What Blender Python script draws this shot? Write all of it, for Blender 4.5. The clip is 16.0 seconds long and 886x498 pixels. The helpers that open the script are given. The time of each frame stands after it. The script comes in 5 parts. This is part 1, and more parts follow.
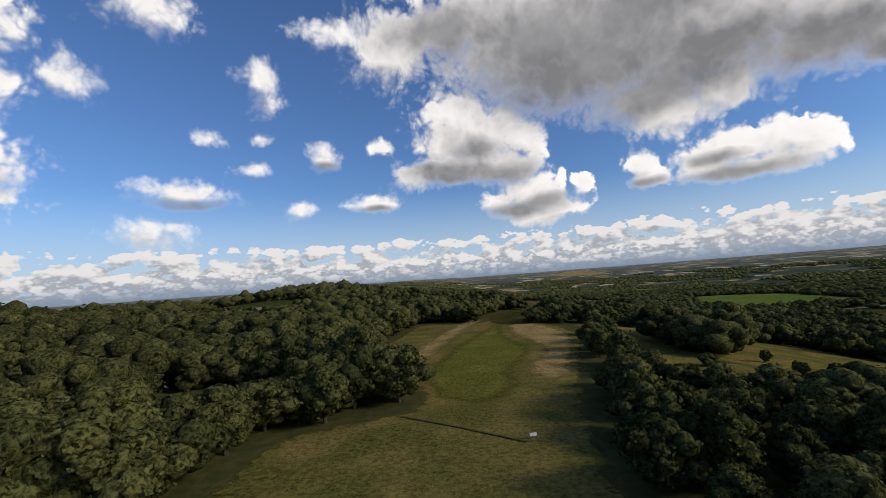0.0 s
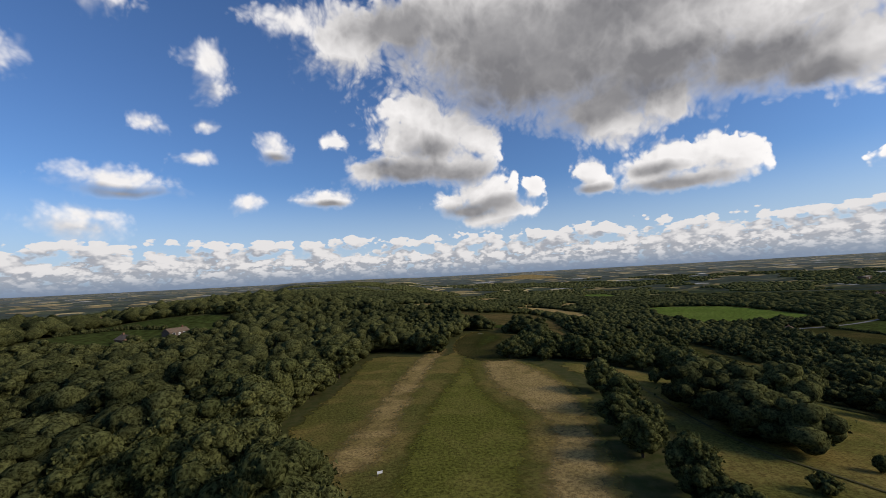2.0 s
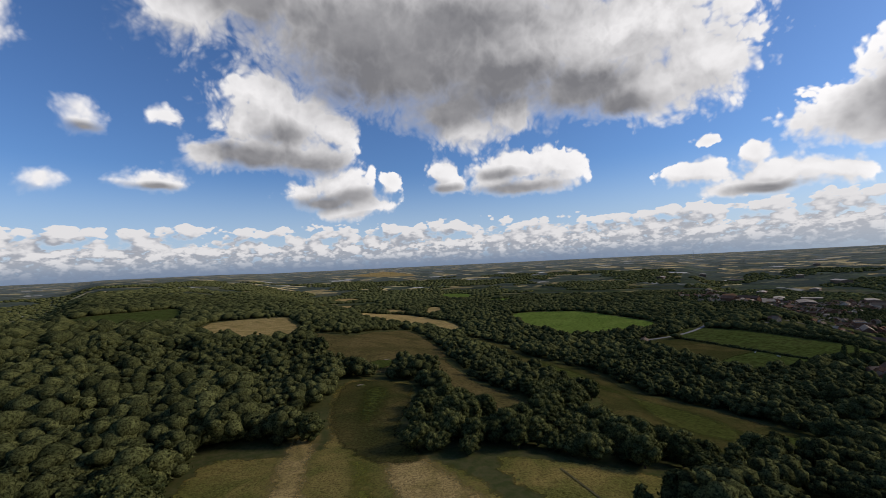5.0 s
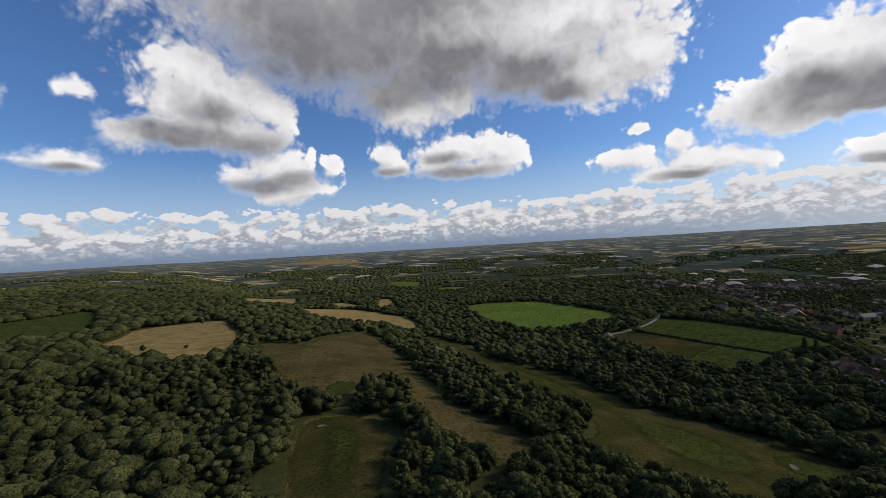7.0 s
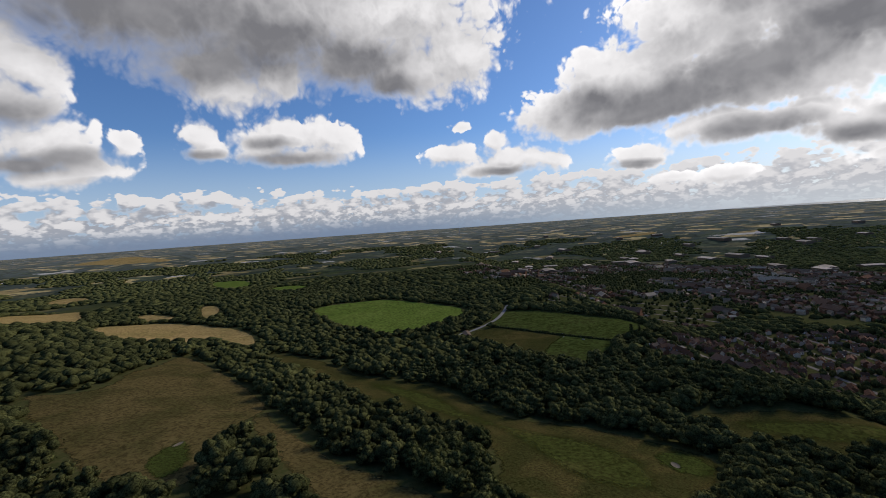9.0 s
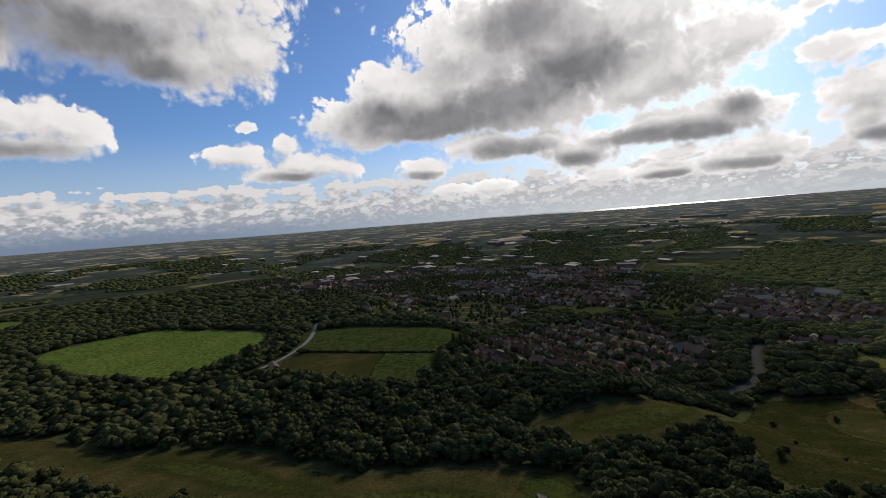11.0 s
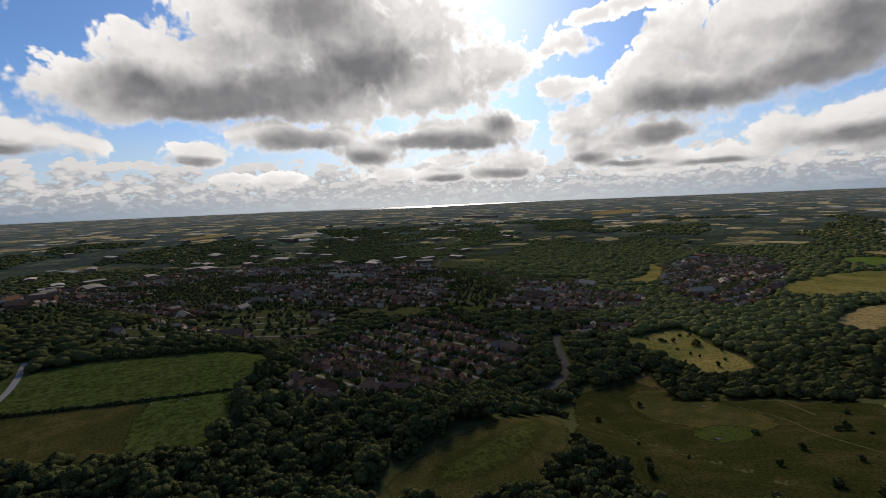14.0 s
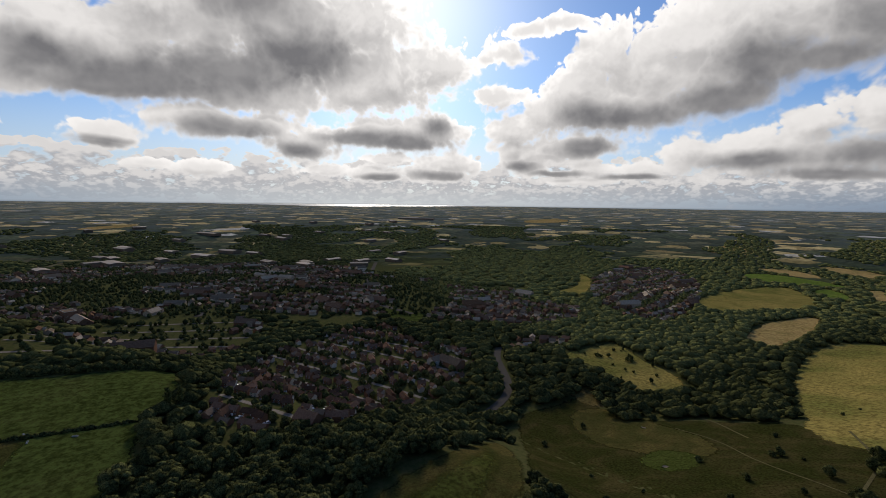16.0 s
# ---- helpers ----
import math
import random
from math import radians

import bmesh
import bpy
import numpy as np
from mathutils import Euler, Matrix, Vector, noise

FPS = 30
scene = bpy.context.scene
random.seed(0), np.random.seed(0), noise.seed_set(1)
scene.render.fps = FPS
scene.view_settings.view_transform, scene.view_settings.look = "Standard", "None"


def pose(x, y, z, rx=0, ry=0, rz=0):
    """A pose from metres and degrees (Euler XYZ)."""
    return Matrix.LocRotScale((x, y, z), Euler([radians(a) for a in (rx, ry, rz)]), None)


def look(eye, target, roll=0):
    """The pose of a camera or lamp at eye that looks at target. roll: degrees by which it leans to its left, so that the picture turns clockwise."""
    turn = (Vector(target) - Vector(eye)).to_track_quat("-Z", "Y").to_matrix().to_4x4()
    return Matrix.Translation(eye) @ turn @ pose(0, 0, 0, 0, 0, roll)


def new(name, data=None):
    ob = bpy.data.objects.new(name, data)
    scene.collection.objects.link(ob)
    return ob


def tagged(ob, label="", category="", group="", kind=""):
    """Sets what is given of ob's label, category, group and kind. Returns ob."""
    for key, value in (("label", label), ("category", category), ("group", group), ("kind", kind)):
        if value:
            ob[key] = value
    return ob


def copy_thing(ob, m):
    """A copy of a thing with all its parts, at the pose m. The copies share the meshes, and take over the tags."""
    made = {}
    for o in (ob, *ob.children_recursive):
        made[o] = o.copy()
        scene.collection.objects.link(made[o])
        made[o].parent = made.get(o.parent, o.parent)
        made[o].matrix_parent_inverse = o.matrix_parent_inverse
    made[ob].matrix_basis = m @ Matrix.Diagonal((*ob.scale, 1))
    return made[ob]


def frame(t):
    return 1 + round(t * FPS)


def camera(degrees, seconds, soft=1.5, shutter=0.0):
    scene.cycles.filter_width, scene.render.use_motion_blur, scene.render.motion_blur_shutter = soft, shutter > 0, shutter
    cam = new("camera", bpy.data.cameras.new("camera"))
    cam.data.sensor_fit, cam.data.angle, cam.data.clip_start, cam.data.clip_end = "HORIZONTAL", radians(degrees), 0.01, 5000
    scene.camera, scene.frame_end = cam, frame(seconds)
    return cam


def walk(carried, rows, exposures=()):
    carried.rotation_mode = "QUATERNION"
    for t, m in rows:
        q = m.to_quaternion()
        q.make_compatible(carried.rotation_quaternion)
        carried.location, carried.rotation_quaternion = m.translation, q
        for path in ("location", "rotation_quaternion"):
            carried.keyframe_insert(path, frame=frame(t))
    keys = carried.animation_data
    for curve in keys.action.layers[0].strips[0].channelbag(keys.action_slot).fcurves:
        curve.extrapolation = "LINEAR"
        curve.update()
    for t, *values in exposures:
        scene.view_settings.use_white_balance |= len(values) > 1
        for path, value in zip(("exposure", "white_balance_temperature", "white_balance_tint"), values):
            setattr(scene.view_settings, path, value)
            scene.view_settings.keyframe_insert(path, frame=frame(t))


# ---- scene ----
from mathutils.geometry import delaunay_2d_cdt

cam = camera(90.6, 16.0, soft=0.7)
PATH = [
    (0.0, pose(0.0, 0.0, 23.2, 94.37, 4.25, 0.00)),
    (0.5, pose(-0.6, 9.7, 25.7, 94.40, 4.15, -0.89)),
    (1.0, pose(-1.3, 19.7, 28.3, 94.32, 3.68, -2.84)),
    (1.5, pose(-2.0, 30.1, 31.3, 94.06, 3.43, -4.63)),
    (2.0, pose(-3.0, 40.4, 34.4, 93.85, 3.01, -6.33)),
    (2.5, pose(-3.5, 50.6, 37.3, 93.56, 2.22, -9.83)),
    (3.0, pose(-3.8, 60.8, 40.6, 93.27, 1.39, -14.77)),
    (3.5, pose(-3.6, 71.5, 43.7, 92.99, 0.89, -19.58)),
    (4.0, pose(-3.4, 82.9, 46.7, 92.88, 1.54, -22.25)),
    (6.5, pose(-0.6, 125.5, 62.4, 90.69, 3.32, -29.48)),
    (7.0, pose(0.4, 135.4, 65.3, 89.77, 3.45, -32.32)),
    (7.5, pose(1.4, 145.1, 68.5, 88.91, 3.87, -36.65)),
    (8.0, pose(3.0, 154.6, 71.2, 88.34, 3.49, -40.94)),
    (8.5, pose(4.8, 164.0, 73.4, 87.75, 3.37, -46.67)),
    (9.0, pose(7.6, 173.2, 75.2, 87.14, 4.04, -53.77)),
    (9.5, pose(9.8, 182.0, 77.5, 86.75, 4.51, -60.54)),
    (10.0, pose(13.2, 190.4, 79.3, 86.74, 4.45, -67.17)),
    (12.5, pose(81.8, 218.2, 73.1, 84.75, 3.96, -95.49)),
    (13.0, pose(87.0, 221.4, 74.4, 84.59, 3.54, -99.14)),
    (13.5, pose(91.8, 223.6, 75.6, 84.34, 3.36, -103.23)),
    (14.0, pose(97.3, 224.9, 77.2, 84.05, 2.40, -106.78)),
    (14.5, pose(102.4, 226.8, 79.1, 83.68, 1.39, -109.71)),
    (15.0, pose(107.5, 227.5, 80.8, 83.21, 1.19, -112.39)),
    (15.5, pose(113.0, 227.4, 82.1, 83.13, 0.30, -114.06)),
    (16.0, pose(118.4, 227.9, 83.9, 84.04, -0.75, -115.22)),
]
walk(cam, PATH, [(0.0, 0.22, 6550, 11), (4.0, 0.15, 6420, 12), (8.0, 0.12, 6350, 12), (10.0, 0.06, 6450, 12), (12.5, 0.0, 6580, 11), (16.0, 0.0, 6600, 11)])

# ---------------------------------------------------------------- sky and sun
SUN_A, SUN_E = 109.0, 26.0          # degrees clockwise from north (+y), degrees above the horizon


def node(tree, kind, inputs=(), **settings):
    """A node with its settings; inputs: pairs of socket and value or link."""
    n = tree.nodes.new(kind)
    if "operation" in settings:
        n.operation = settings["operation"]
    if "interpolation_type" in settings:
        n.interpolation_type = settings["interpolation_type"]
    if "data_type" in settings:
        n.data_type = settings["data_type"]
    if "clamp_factor" in settings:
        n.clamp_factor = settings["clamp_factor"]
    if "blend_type" in settings:
        n.blend_type = settings["blend_type"]
    if "feature" in settings:
        n.feature = settings["feature"]
    if "sky_type" in settings:
        n.sky_type = settings["sky_type"]
    if "sun_disc" in settings:
        n.sun_disc = settings["sun_disc"]
    if "sun_elevation" in settings:
        n.sun_elevation = settings["sun_elevation"]
    if "sun_rotation" in settings:
        n.sun_rotation = settings["sun_rotation"]
    if "altitude" in settings:
        n.altitude = settings["altitude"]
    if "air_density" in settings:
        n.air_density = settings["air_density"]
    if "dust_density" in settings:
        n.dust_density = settings["dust_density"]
    if "ozone_density" in settings:
        n.ozone_density = settings["ozone_density"]
    if "bands_direction" in settings:
        n.bands_direction = settings["bands_direction"]
    if "attribute_name" in settings:
        n.attribute_name = settings["attribute_name"]
    if "voronoi_dimensions" in settings:
        n.voronoi_dimensions = settings["voronoi_dimensions"]
    if "distance" in settings:
        n.distance = settings["distance"]
    if "node_tree" in settings:
        n.node_tree = settings["node_tree"]
    for key, value in inputs:
        if isinstance(value, bpy.types.NodeSocket):
            tree.links.new(value, n.inputs[key])
        else:
            n.inputs[key].default_value = value
    return n


def math_node(tree, op, a, b=0.0, c=0.0, clamp=False):
    n = node(tree, "ShaderNodeMath", [(0, a), (1, b), (2, c)], operation=op)
    n.use_clamp = clamp
    return n.outputs[0]


def smooth_step(tree, value, lo, hi, out_lo=0.0, out_hi=1.0):
    n = node(tree, "ShaderNodeMapRange", [("Value", value), ("From Min", lo), ("From Max", hi), ("To Min", out_lo), ("To Max", out_hi)],
             interpolation_type="SMOOTHSTEP")
    return n.outputs["Result"]


def mix_color(tree, fac, a, b, blend="MIX"):
    n = node(tree, "ShaderNodeMix", [(0, fac), (6, a), (7, b)], data_type="RGBA", blend_type=blend)
    return n.outputs[2]


CLOUDS = []


def cloud(peak, heads, bases=()):
    """A cumulus: lobes of its heads and of its flat grey bases, each as bearing, height, half width and half height in degrees."""
    CLOUDS.append((peak, heads, bases))


cloud(1.0, [(-51.0, 27.2, 8.3, 3.8), (-49.2, 21.3, 5.3, 3.3), (-49.0, 14.6, 5.7, 3.9), (-47.6, 10.4, 4.8, 1.8)], [(-52.0, 24.0, 5.0, 2.0), (-50.0, 12.0, 5.0, 1.6)])
cloud(1.06, [(-33.4, 30.5, 4.2, 2.7), (-40.5, 22.7, 2.5, 2.1), (-22.6, 15.2, 1.6, 0.8), (-33.4, 7.4, 3.9, 1.6)])
cloud(1.0,
      [(3.9, 20.3, 5.2, 3.4), (5.2, 18.6, 7.0, 3.8), (7.0, 17.7, 5.8, 4.3), (10.4, 14.6, 4.2, 2.4), (0.8, 17.0, 3.4, 3.6), (11.8, 17.0, 2.6, 2.5), (5.3, 14.8, 7.5, 2.3), (-2.8, 13.7, 2.7, 1.9)],
      [(1.6, 14.1, 6.4, 1.7), (8.7, 13.8, 4.8, 1.6), (6.0, 17.1, 3.8, 1.7)])
cloud(1.0,
      [(12.4, 10.7, 4.2, 2.4), (8.0, 9.8, 3.0, 1.5), (16.1, 8.3, 3.4, 1.1), (12.7, 7.4, 4.0, 1.2)],
      [(10.7, 8.6, 5.0, 1.2), (14.1, 9.4, 2.7, 1.1)])
cloud(1.1,
      [(-5.4, 29.0, 5.3, 3.8), (-12.4, 30.6, 4.2, 1.5), (48.4, 25.8, 11.3, 6.5), (58.3, 20.9, 3.8, 4.1), (52.5, 19.4, 5.7, 3.0), (35.3, 27.2, 15.4, 6.9), (34.6, 18.6, 3.5, 2.2), (29.0, 17.0, 4.1, 2.2), (20.4, 29.5, 18.8, 7.0), (39.5, 34.2, 29.8, 6.6), (53.2, 25.9, 4.6, 4.0)],
      [(20.8, 24.3, 15.5, 6.4), (43.3, 20.3, 10.0, 3.4), (33.5, 22.5, 10.0, 3.8), (14.5, 28.4, 10.0, 5.6), (27.5, 19.4, 7.0, 2.8), (2.1, 30.6, 9.5, 2.9), (27.6, 29.1, 17.0, 4.4), (49.0, 18.0, 4.5, 1.3)])
cloud(1.0,
      [(35.1, 12.4, 5.0, 2.4), (40.7, 12.0, 2.9, 2.5), (32.3, 10.9, 3.3, 1.8), (37.5, 10.0, 5.2, 1.4)],
      [(35.5, 9.6, 5.3, 1.0), (33.0, 11.6, 3.0, 0.9)])
cloud(1.0,
      [(25.3, 12.3, 2.2, 1.6), (26.6, 10.8, 2.3, 1.2), (18.8, 10.9, 1.5, 1.3)],
      [(26.2, 10.3, 2.1, 0.7)])
cloud(1.05,
      [(-14.3, 16.8, 2.0, 1.6), (-15.0, 17.7, 1.2, 1.1)],
      [(-14.1, 15.9, 1.7, 0.7)])
cloud(1.06,
      [(-30.4, 12.3, 5.1, 1.5), (-27.1, 18.6, 2.0, 1.0), (-21.7, 18.6, 1.5, 0.7), (-23.2, 15.0, 1.8, 0.8), (-17.1, 10.3, 1.8, 1.1), (-8.4, 10.7, 3.4, 1.2), (-21.6, 25.5, 2.4, 1.5), (-20.6, 22.8, 2.0, 1.4), (-32.5, 8.4, 3.6, 1.1), (-6.7, 17.8, 1.5, 1.0)],
      [(-29.7, 10.9, 5.4, 0.8), (-8.0, 10.1, 2.6, 0.5)])
cloud(1.1,
      [(83.3, 19.7, 7.0, 5.0), (74.7, 16.1, 4.5, 2.8), (69.3, 13.2, 4.7, 2.5), (89.3, 21.4, 7.4, 3.8), (79.2, 14.7, 5.9, 3.1), (94.7, 19.9, 8.1, 5.1), (71.5, 11.0, 3.8, 1.3), (93.0, 12.2, 8.0, 2.0)],
      [(81.8, 12.4, 12.4, 2.3), (97.9, 16.9, 8.1, 3.6), (92.0, 22.0, 7.5, 3.2), (72.8, 13.4, 4.5, 2.1), (89.8, 14.3, 8.6, 2.9), (77.9, 11.3, 7.7, 1.3)])
cloud(1.05,
      [(103.6, 20.8, 7.5, 5.1), (108.5, 14.6, 7.0, 3.8), (114.1, 16.9, 3.7, 2.6), (104.4, 13.6, 5.3, 2.6), (121.7, 13.1, 2.7, 1.5)])
cloud(1.0,
      [(87.9, 8.6, 5.9, 1.8), (83.6, 9.0, 2.6, 1.4), (97.4, 7.1, 4.3, 2.2), (94.2, 9.2, 4.0, 1.4), (108.8, 9.0, 8.3, 2.2), (114.8, 9.3, 3.2, 2.0)],
      [(89.2, 8.1, 5.3, 1.4), (97.3, 6.2, 3.6, 1.1), (104.1, 8.0, 4.6, 1.2), (110.1, 7.6, 6.0, 1.4), (114.5, 9.7, 2.2, 1.3)])
cloud(1.0,
      [(115.5, 5.0, 3.8, 1.6), (113.2, 3.8, 3.3, 1.1), (118.8, 4.5, 1.3, 0.9), (105.8, 3.6, 4.0, 1.1), (107.9, 5.3, 3.3, 0.9), (100.5, 3.9, 3.3, 0.8), (78.3, 6.2, 3.1, 1.3), (86.6, 3.5, 3.3, 0.9), (81.4, 3.8, 2.9, 0.8)],
      [(114.8, 3.6, 3.6, 0.7), (77.6, 5.7, 2.6, 0.6), (107.1, 3.0, 3.3, 0.5)])
cloud(0.8,
      [(122.6, 18.1, 3.4, 1.5), (125.8, 20.3, 3.9, 1.1), (129.2, 20.7, 4.6, 0.9), (120.2, 17.7, 2.0, 0.9)],
      [])
cloud(1.1,
      [(135.2, 16.9, 3.2, 2.9), (132.2, 13.5, 3.5, 3.1), (128.7, 11.0, 3.8, 2.9), (124.0, 8.8, 2.9, 1.8), (140.0, 15.2, 4.3, 3.2), (145.6, 15.2, 4.8, 4.0), (136.5, 11.9, 6.9, 3.3), (125.1, 5.8, 2.6, 2.0), (129.7, 6.8, 5.7, 1.6), (144.7, 17.6, 7.3, 2.8)],
      [(137.6, 10.3, 7.5, 1.8), (146.9, 11.6, 5.9, 1.8), (132.5, 6.8, 4.4, 1.2), (132.6, 11.0, 3.8, 1.9), (150.3, 14.7, 5.3, 3.3), (125.0, 4.6, 2.6, 0.8)])
cloud(1.1,
      [(148.5, 18.7, 4.4, 3.6), (153.0, 19.7, 5.6, 3.5), (158.4, 18.2, 7.3, 4.5), (163.9, 19.0, 5.3, 4.9)],
      [(160.2, 17.0, 6.6, 3.1), (155.1, 14.3, 5.5, 1.4), (165.0, 17.8, 4.1, 3.8)])
cloud(1.0,
      [(144.3, 5.6, 3.0, 2.5), (150.0, 6.3, 4.4, 1.8), (154.9, 7.9, 3.7, 2.5), (159.7, 8.8, 4.2, 2.8), (163.9, 8.5, 2.9, 3.3), (153.7, 4.9, 8.6, 2.2), (162.1, 4.5, 5.3, 2.3)],
      [(150.6, 4.8, 6.2, 1.1), (160.9, 5.1, 6.5, 1.7), (156.8, 3.2, 7.2, 0.8)])
cloud(0.95,
      [(133.4, 4.4, 2.6, 1.2), (139.2, 4.2, 3.9, 1.1), (126.2, 4.6, 3.0, 1.4), (124.2, 6.9, 2.6, 2.0), (132.8, 3.0, 5.9, 0.7)],
      [(129.5, 3.9, 3.9, 0.5), (138.6, 3.4, 3.9, 0.4), (132.7, 7.0, 3.9, 1.2)])
cloud(1.0,
      [(62.8, 7.9, 3.6, 1.8), (68.0, 7.5, 2.4, 1.6), (56.1, 8.9, 3.5, 1.3), (59.3, 6.8, 3.3, 0.9), (78.2, 6.7, 3.0, 1.1), (61.6, 10.3, 1.2, 1.1), (57.1, 12.3, 1.5, 0.7)],
      [(62.0, 6.6, 4.0, 0.7), (77.8, 5.9, 2.7, 0.5)])


def density_group():
    """How deep inside a cloud a bearing and height lies: above 0 is cloud."""
    g = bpy.data.node_groups.new("cloud_depth", "ShaderNodeTree")
    g.interface.new_socket("P", in_out="INPUT", socket_type="NodeSocketVector")
    g.interface.new_socket("Big", in_out="OUTPUT", socket_type="NodeSocketFloat")
    g.interface.new_socket("Band", in_out="OUTPUT", socket_type="NodeSocketFloat")
    g.interface.new_socket("Soft", in_out="OUTPUT", socket_type="NodeSocketFloat")
    g.interface.new_socket("Grey", in_out="OUTPUT", socket_type="NodeSocketFloat")
    gi, go = g.nodes.new("NodeGroupInput"), g.nodes.new("NodeGroupOutput")
    p = gi.outputs[0]
    # billows at several sizes, smaller ones towards the horizon
    warp = node(g, "ShaderNodeTexNoise", [("Vector", p), ("Scale", 0.17), ("Detail", 2.0), ("Roughness", 0.45)])
    warp_off = node(g, "ShaderNodeVectorMath", [(0, warp.outputs["Color"]), (1, (0.5, 0.5, 0.5))], operation="SUBTRACT").outputs[0]
    sep = node(g, "ShaderNodeSeparateXYZ", [(0, p)])
    h = sep.outputs[1]
    reach = smooth_step(g, h, 3.0, 22.0, 0.45, 1.1)
    warp_off = node(g, "ShaderNodeVectorMath", [(0, warp_off), ("Scale", reach)], operation="SCALE").outputs[0]
    warped = node(g, "ShaderNodeVectorMath", [(0, warp_off), (1, (3.4, 2.6, 0.0)), (2, p)], operation="MULTIPLY_ADD").outputs[0]
    cells = node(g, "ShaderNodeTexVoronoi", [("Vector", warped), ("Scale", 0.42), ("Detail", 2.5), ("Roughness", 0.55)], feature="SMOOTH_F1")
    cells.inputs["Smoothness"].default_value = 0.35
    puff = math_node(g, "MULTIPLY_ADD", cells.outputs["Distance"], -1.0, 0.50)
    buds = node(g, "ShaderNodeTexVoronoi", [("Vector", warped), ("Scale", 1.25), ("Detail", 1.0), ("Roughness", 0.5)], feature="SMOOTH_F1")
    buds.inputs["Smoothness"].default_value = 0.25
    buds = math_node(g, "MULTIPLY_ADD", buds.outputs["Distance"], -0.24, 0.17)

    def nearest(lobes, swell, blend):
        least = None
        for a, e, ra, re in lobes:
            d = node(g, "ShaderNodeVectorMath", [(0, warped), (1, (swell / ra, swell / re, 0.0)), (2, (-a * swell / ra, -e * swell / re, 0.0))], operation="MULTIPLY_ADD").outputs[0]
            d = node(g, "ShaderNodeVectorMath", [(0, d)], operation="LENGTH").outputs["Value"]
            least = d if least is None else math_node(g, "SMOOTH_MIN", least, d, blend)
        return least

    total, base = None, None
    for peak, heads, bases in CLOUDS:
        d = math_node(g, "SUBTRACT", peak + 0.06, nearest(heads, 0.64, 0.40))
        total = d if total is None else math_node(g, "SMOOTH_MAX", total, d, 0.25)
        if bases:
            d = nearest(bases, 0.84, 0.80)
            base = d if base is None else math_node(g, "MINIMUM", base, d)
    grey = smooth_step(g, math_node(g, "MULTIPLY_ADD", puff, -0.30, base), 0.30, 1.55, 1.0, 0.0)
    g.links.new(grey, go.inputs[3])
    total = math_node(g, "SMOOTH_MAX", total, math_node(g, "SUBTRACT", 1.04, base), 0.30)
    fray = node(g, "ShaderNodeTexNoise", [("Vector", p), ("Scale", 0.8), ("Detail", 4.5), ("Roughness", 0.58)]).outputs["Fac"]
    fray = math_node(g, "MULTIPLY_ADD", fray, 0.16, -0.08)
    calm = math_node(g, "MULTIPLY_ADD", grey, -0.85, 1.0)
    rough = math_node(g, "MULTIPLY_ADD", puff, 0.52, math_node(g, "ADD", buds, fray))
    big = math_node(g, "MULTIPLY_ADD", rough, calm, total)
    g.links.new(big, go.inputs[0])
    g.links.new(math_node(g, "MULTIPLY_ADD", puff, 0.22, total), go.inputs[2])
    # the far rows of small cumulus over the horizon
    rows = None
    for scale, lo, hi, top, cover in (((0.46, 0.86, 1), 0.6, 2.8, 5.4, 0.65), ((0.24, 0.42, 1), 2.4, 5.0, 9.0, 0.46)):
        q = node(g, "ShaderNodeVectorMath", [(0, p), (1, scale)], operation="MULTIPLY").outputs[0]
        n1 = node(g, "ShaderNodeTexNoise", [("Vector", q), ("Scale", 1.1), ("Detail", 3.5), ("Roughness", 0.55)]).outputs["Fac"]
        v1 = node(g, "ShaderNodeTexVoronoi", [("Vector", q), ("Scale", 2.0), ("Detail", 2.0), ("Roughness", 0.5)], feature="F1").outputs["Distance"]
        n1 = math_node(g, "ADD", math_node(g, "MULTIPLY_ADD", v1, -0.45, n1), math_node(g, "MULTIPLY", fray, 0.5))
        up = smooth_step(g, h, lo - 1.2, lo + 0.4, -0.4, 0.0)
        down = smooth_step(g, h, hi, top, 0.0, -1.6)
        n1 = math_node(g, "ADD", math_node(g, "ADD", n1, up), math_node(g, "ADD", down, cover - 0.42))
        rows = n1 if rows is None else math_node(g, "MAXIMUM", rows, n1)
    g.links.new(math_node(g, "MULTIPLY", rows, 3.0), go.inputs[1])
    return g


world = bpy.data.worlds.new("sky")
scene.world = world
world.use_nodes = True
wt = world.node_tree
wt.nodes.clear()
coord = node(wt, "ShaderNodeTexCoord").outputs["Generated"]
xyz = node(wt, "ShaderNodeSeparateXYZ", [(0, coord)])
bearing = math_node(wt, "MULTIPLY", math_node(wt, "ARCTAN2", xyz.outputs[0], xyz.outputs[1]), 180 / math.pi)
height = math_node(wt, "MULTIPLY", math_node(wt, "ARCSINE", xyz.outputs[2]), 180 / math.pi)
place = node(wt, "ShaderNodeCombineXYZ", [(0, bearing), (1, height), (2, 0.0)]).outputs[0]
sunward = math_node(wt, "MULTIPLY", math_node(wt, "SUBTRACT", SUN_A, bearing), 0.02, clamp=False)
sunward = node(wt, "ShaderNodeClamp", [("Value", sunward), ("Min", -1.0), ("Max", 1.0)]).outputs[0]
lift = node(wt, "ShaderNodeCombineXYZ", [(0, sunward), (1, math_node(wt, "MULTIPLY_ADD", height, 0.11, 0.45)), (2, 0.0)]).outputs[0]
place_up = node(wt, "ShaderNodeVectorMath", [(0, place), (1, lift)], operation="ADD").outputs[0]
depth = density_group()
here, above = (node(wt, "ShaderNodeGroup", node_tree=depth) for _ in range(2))
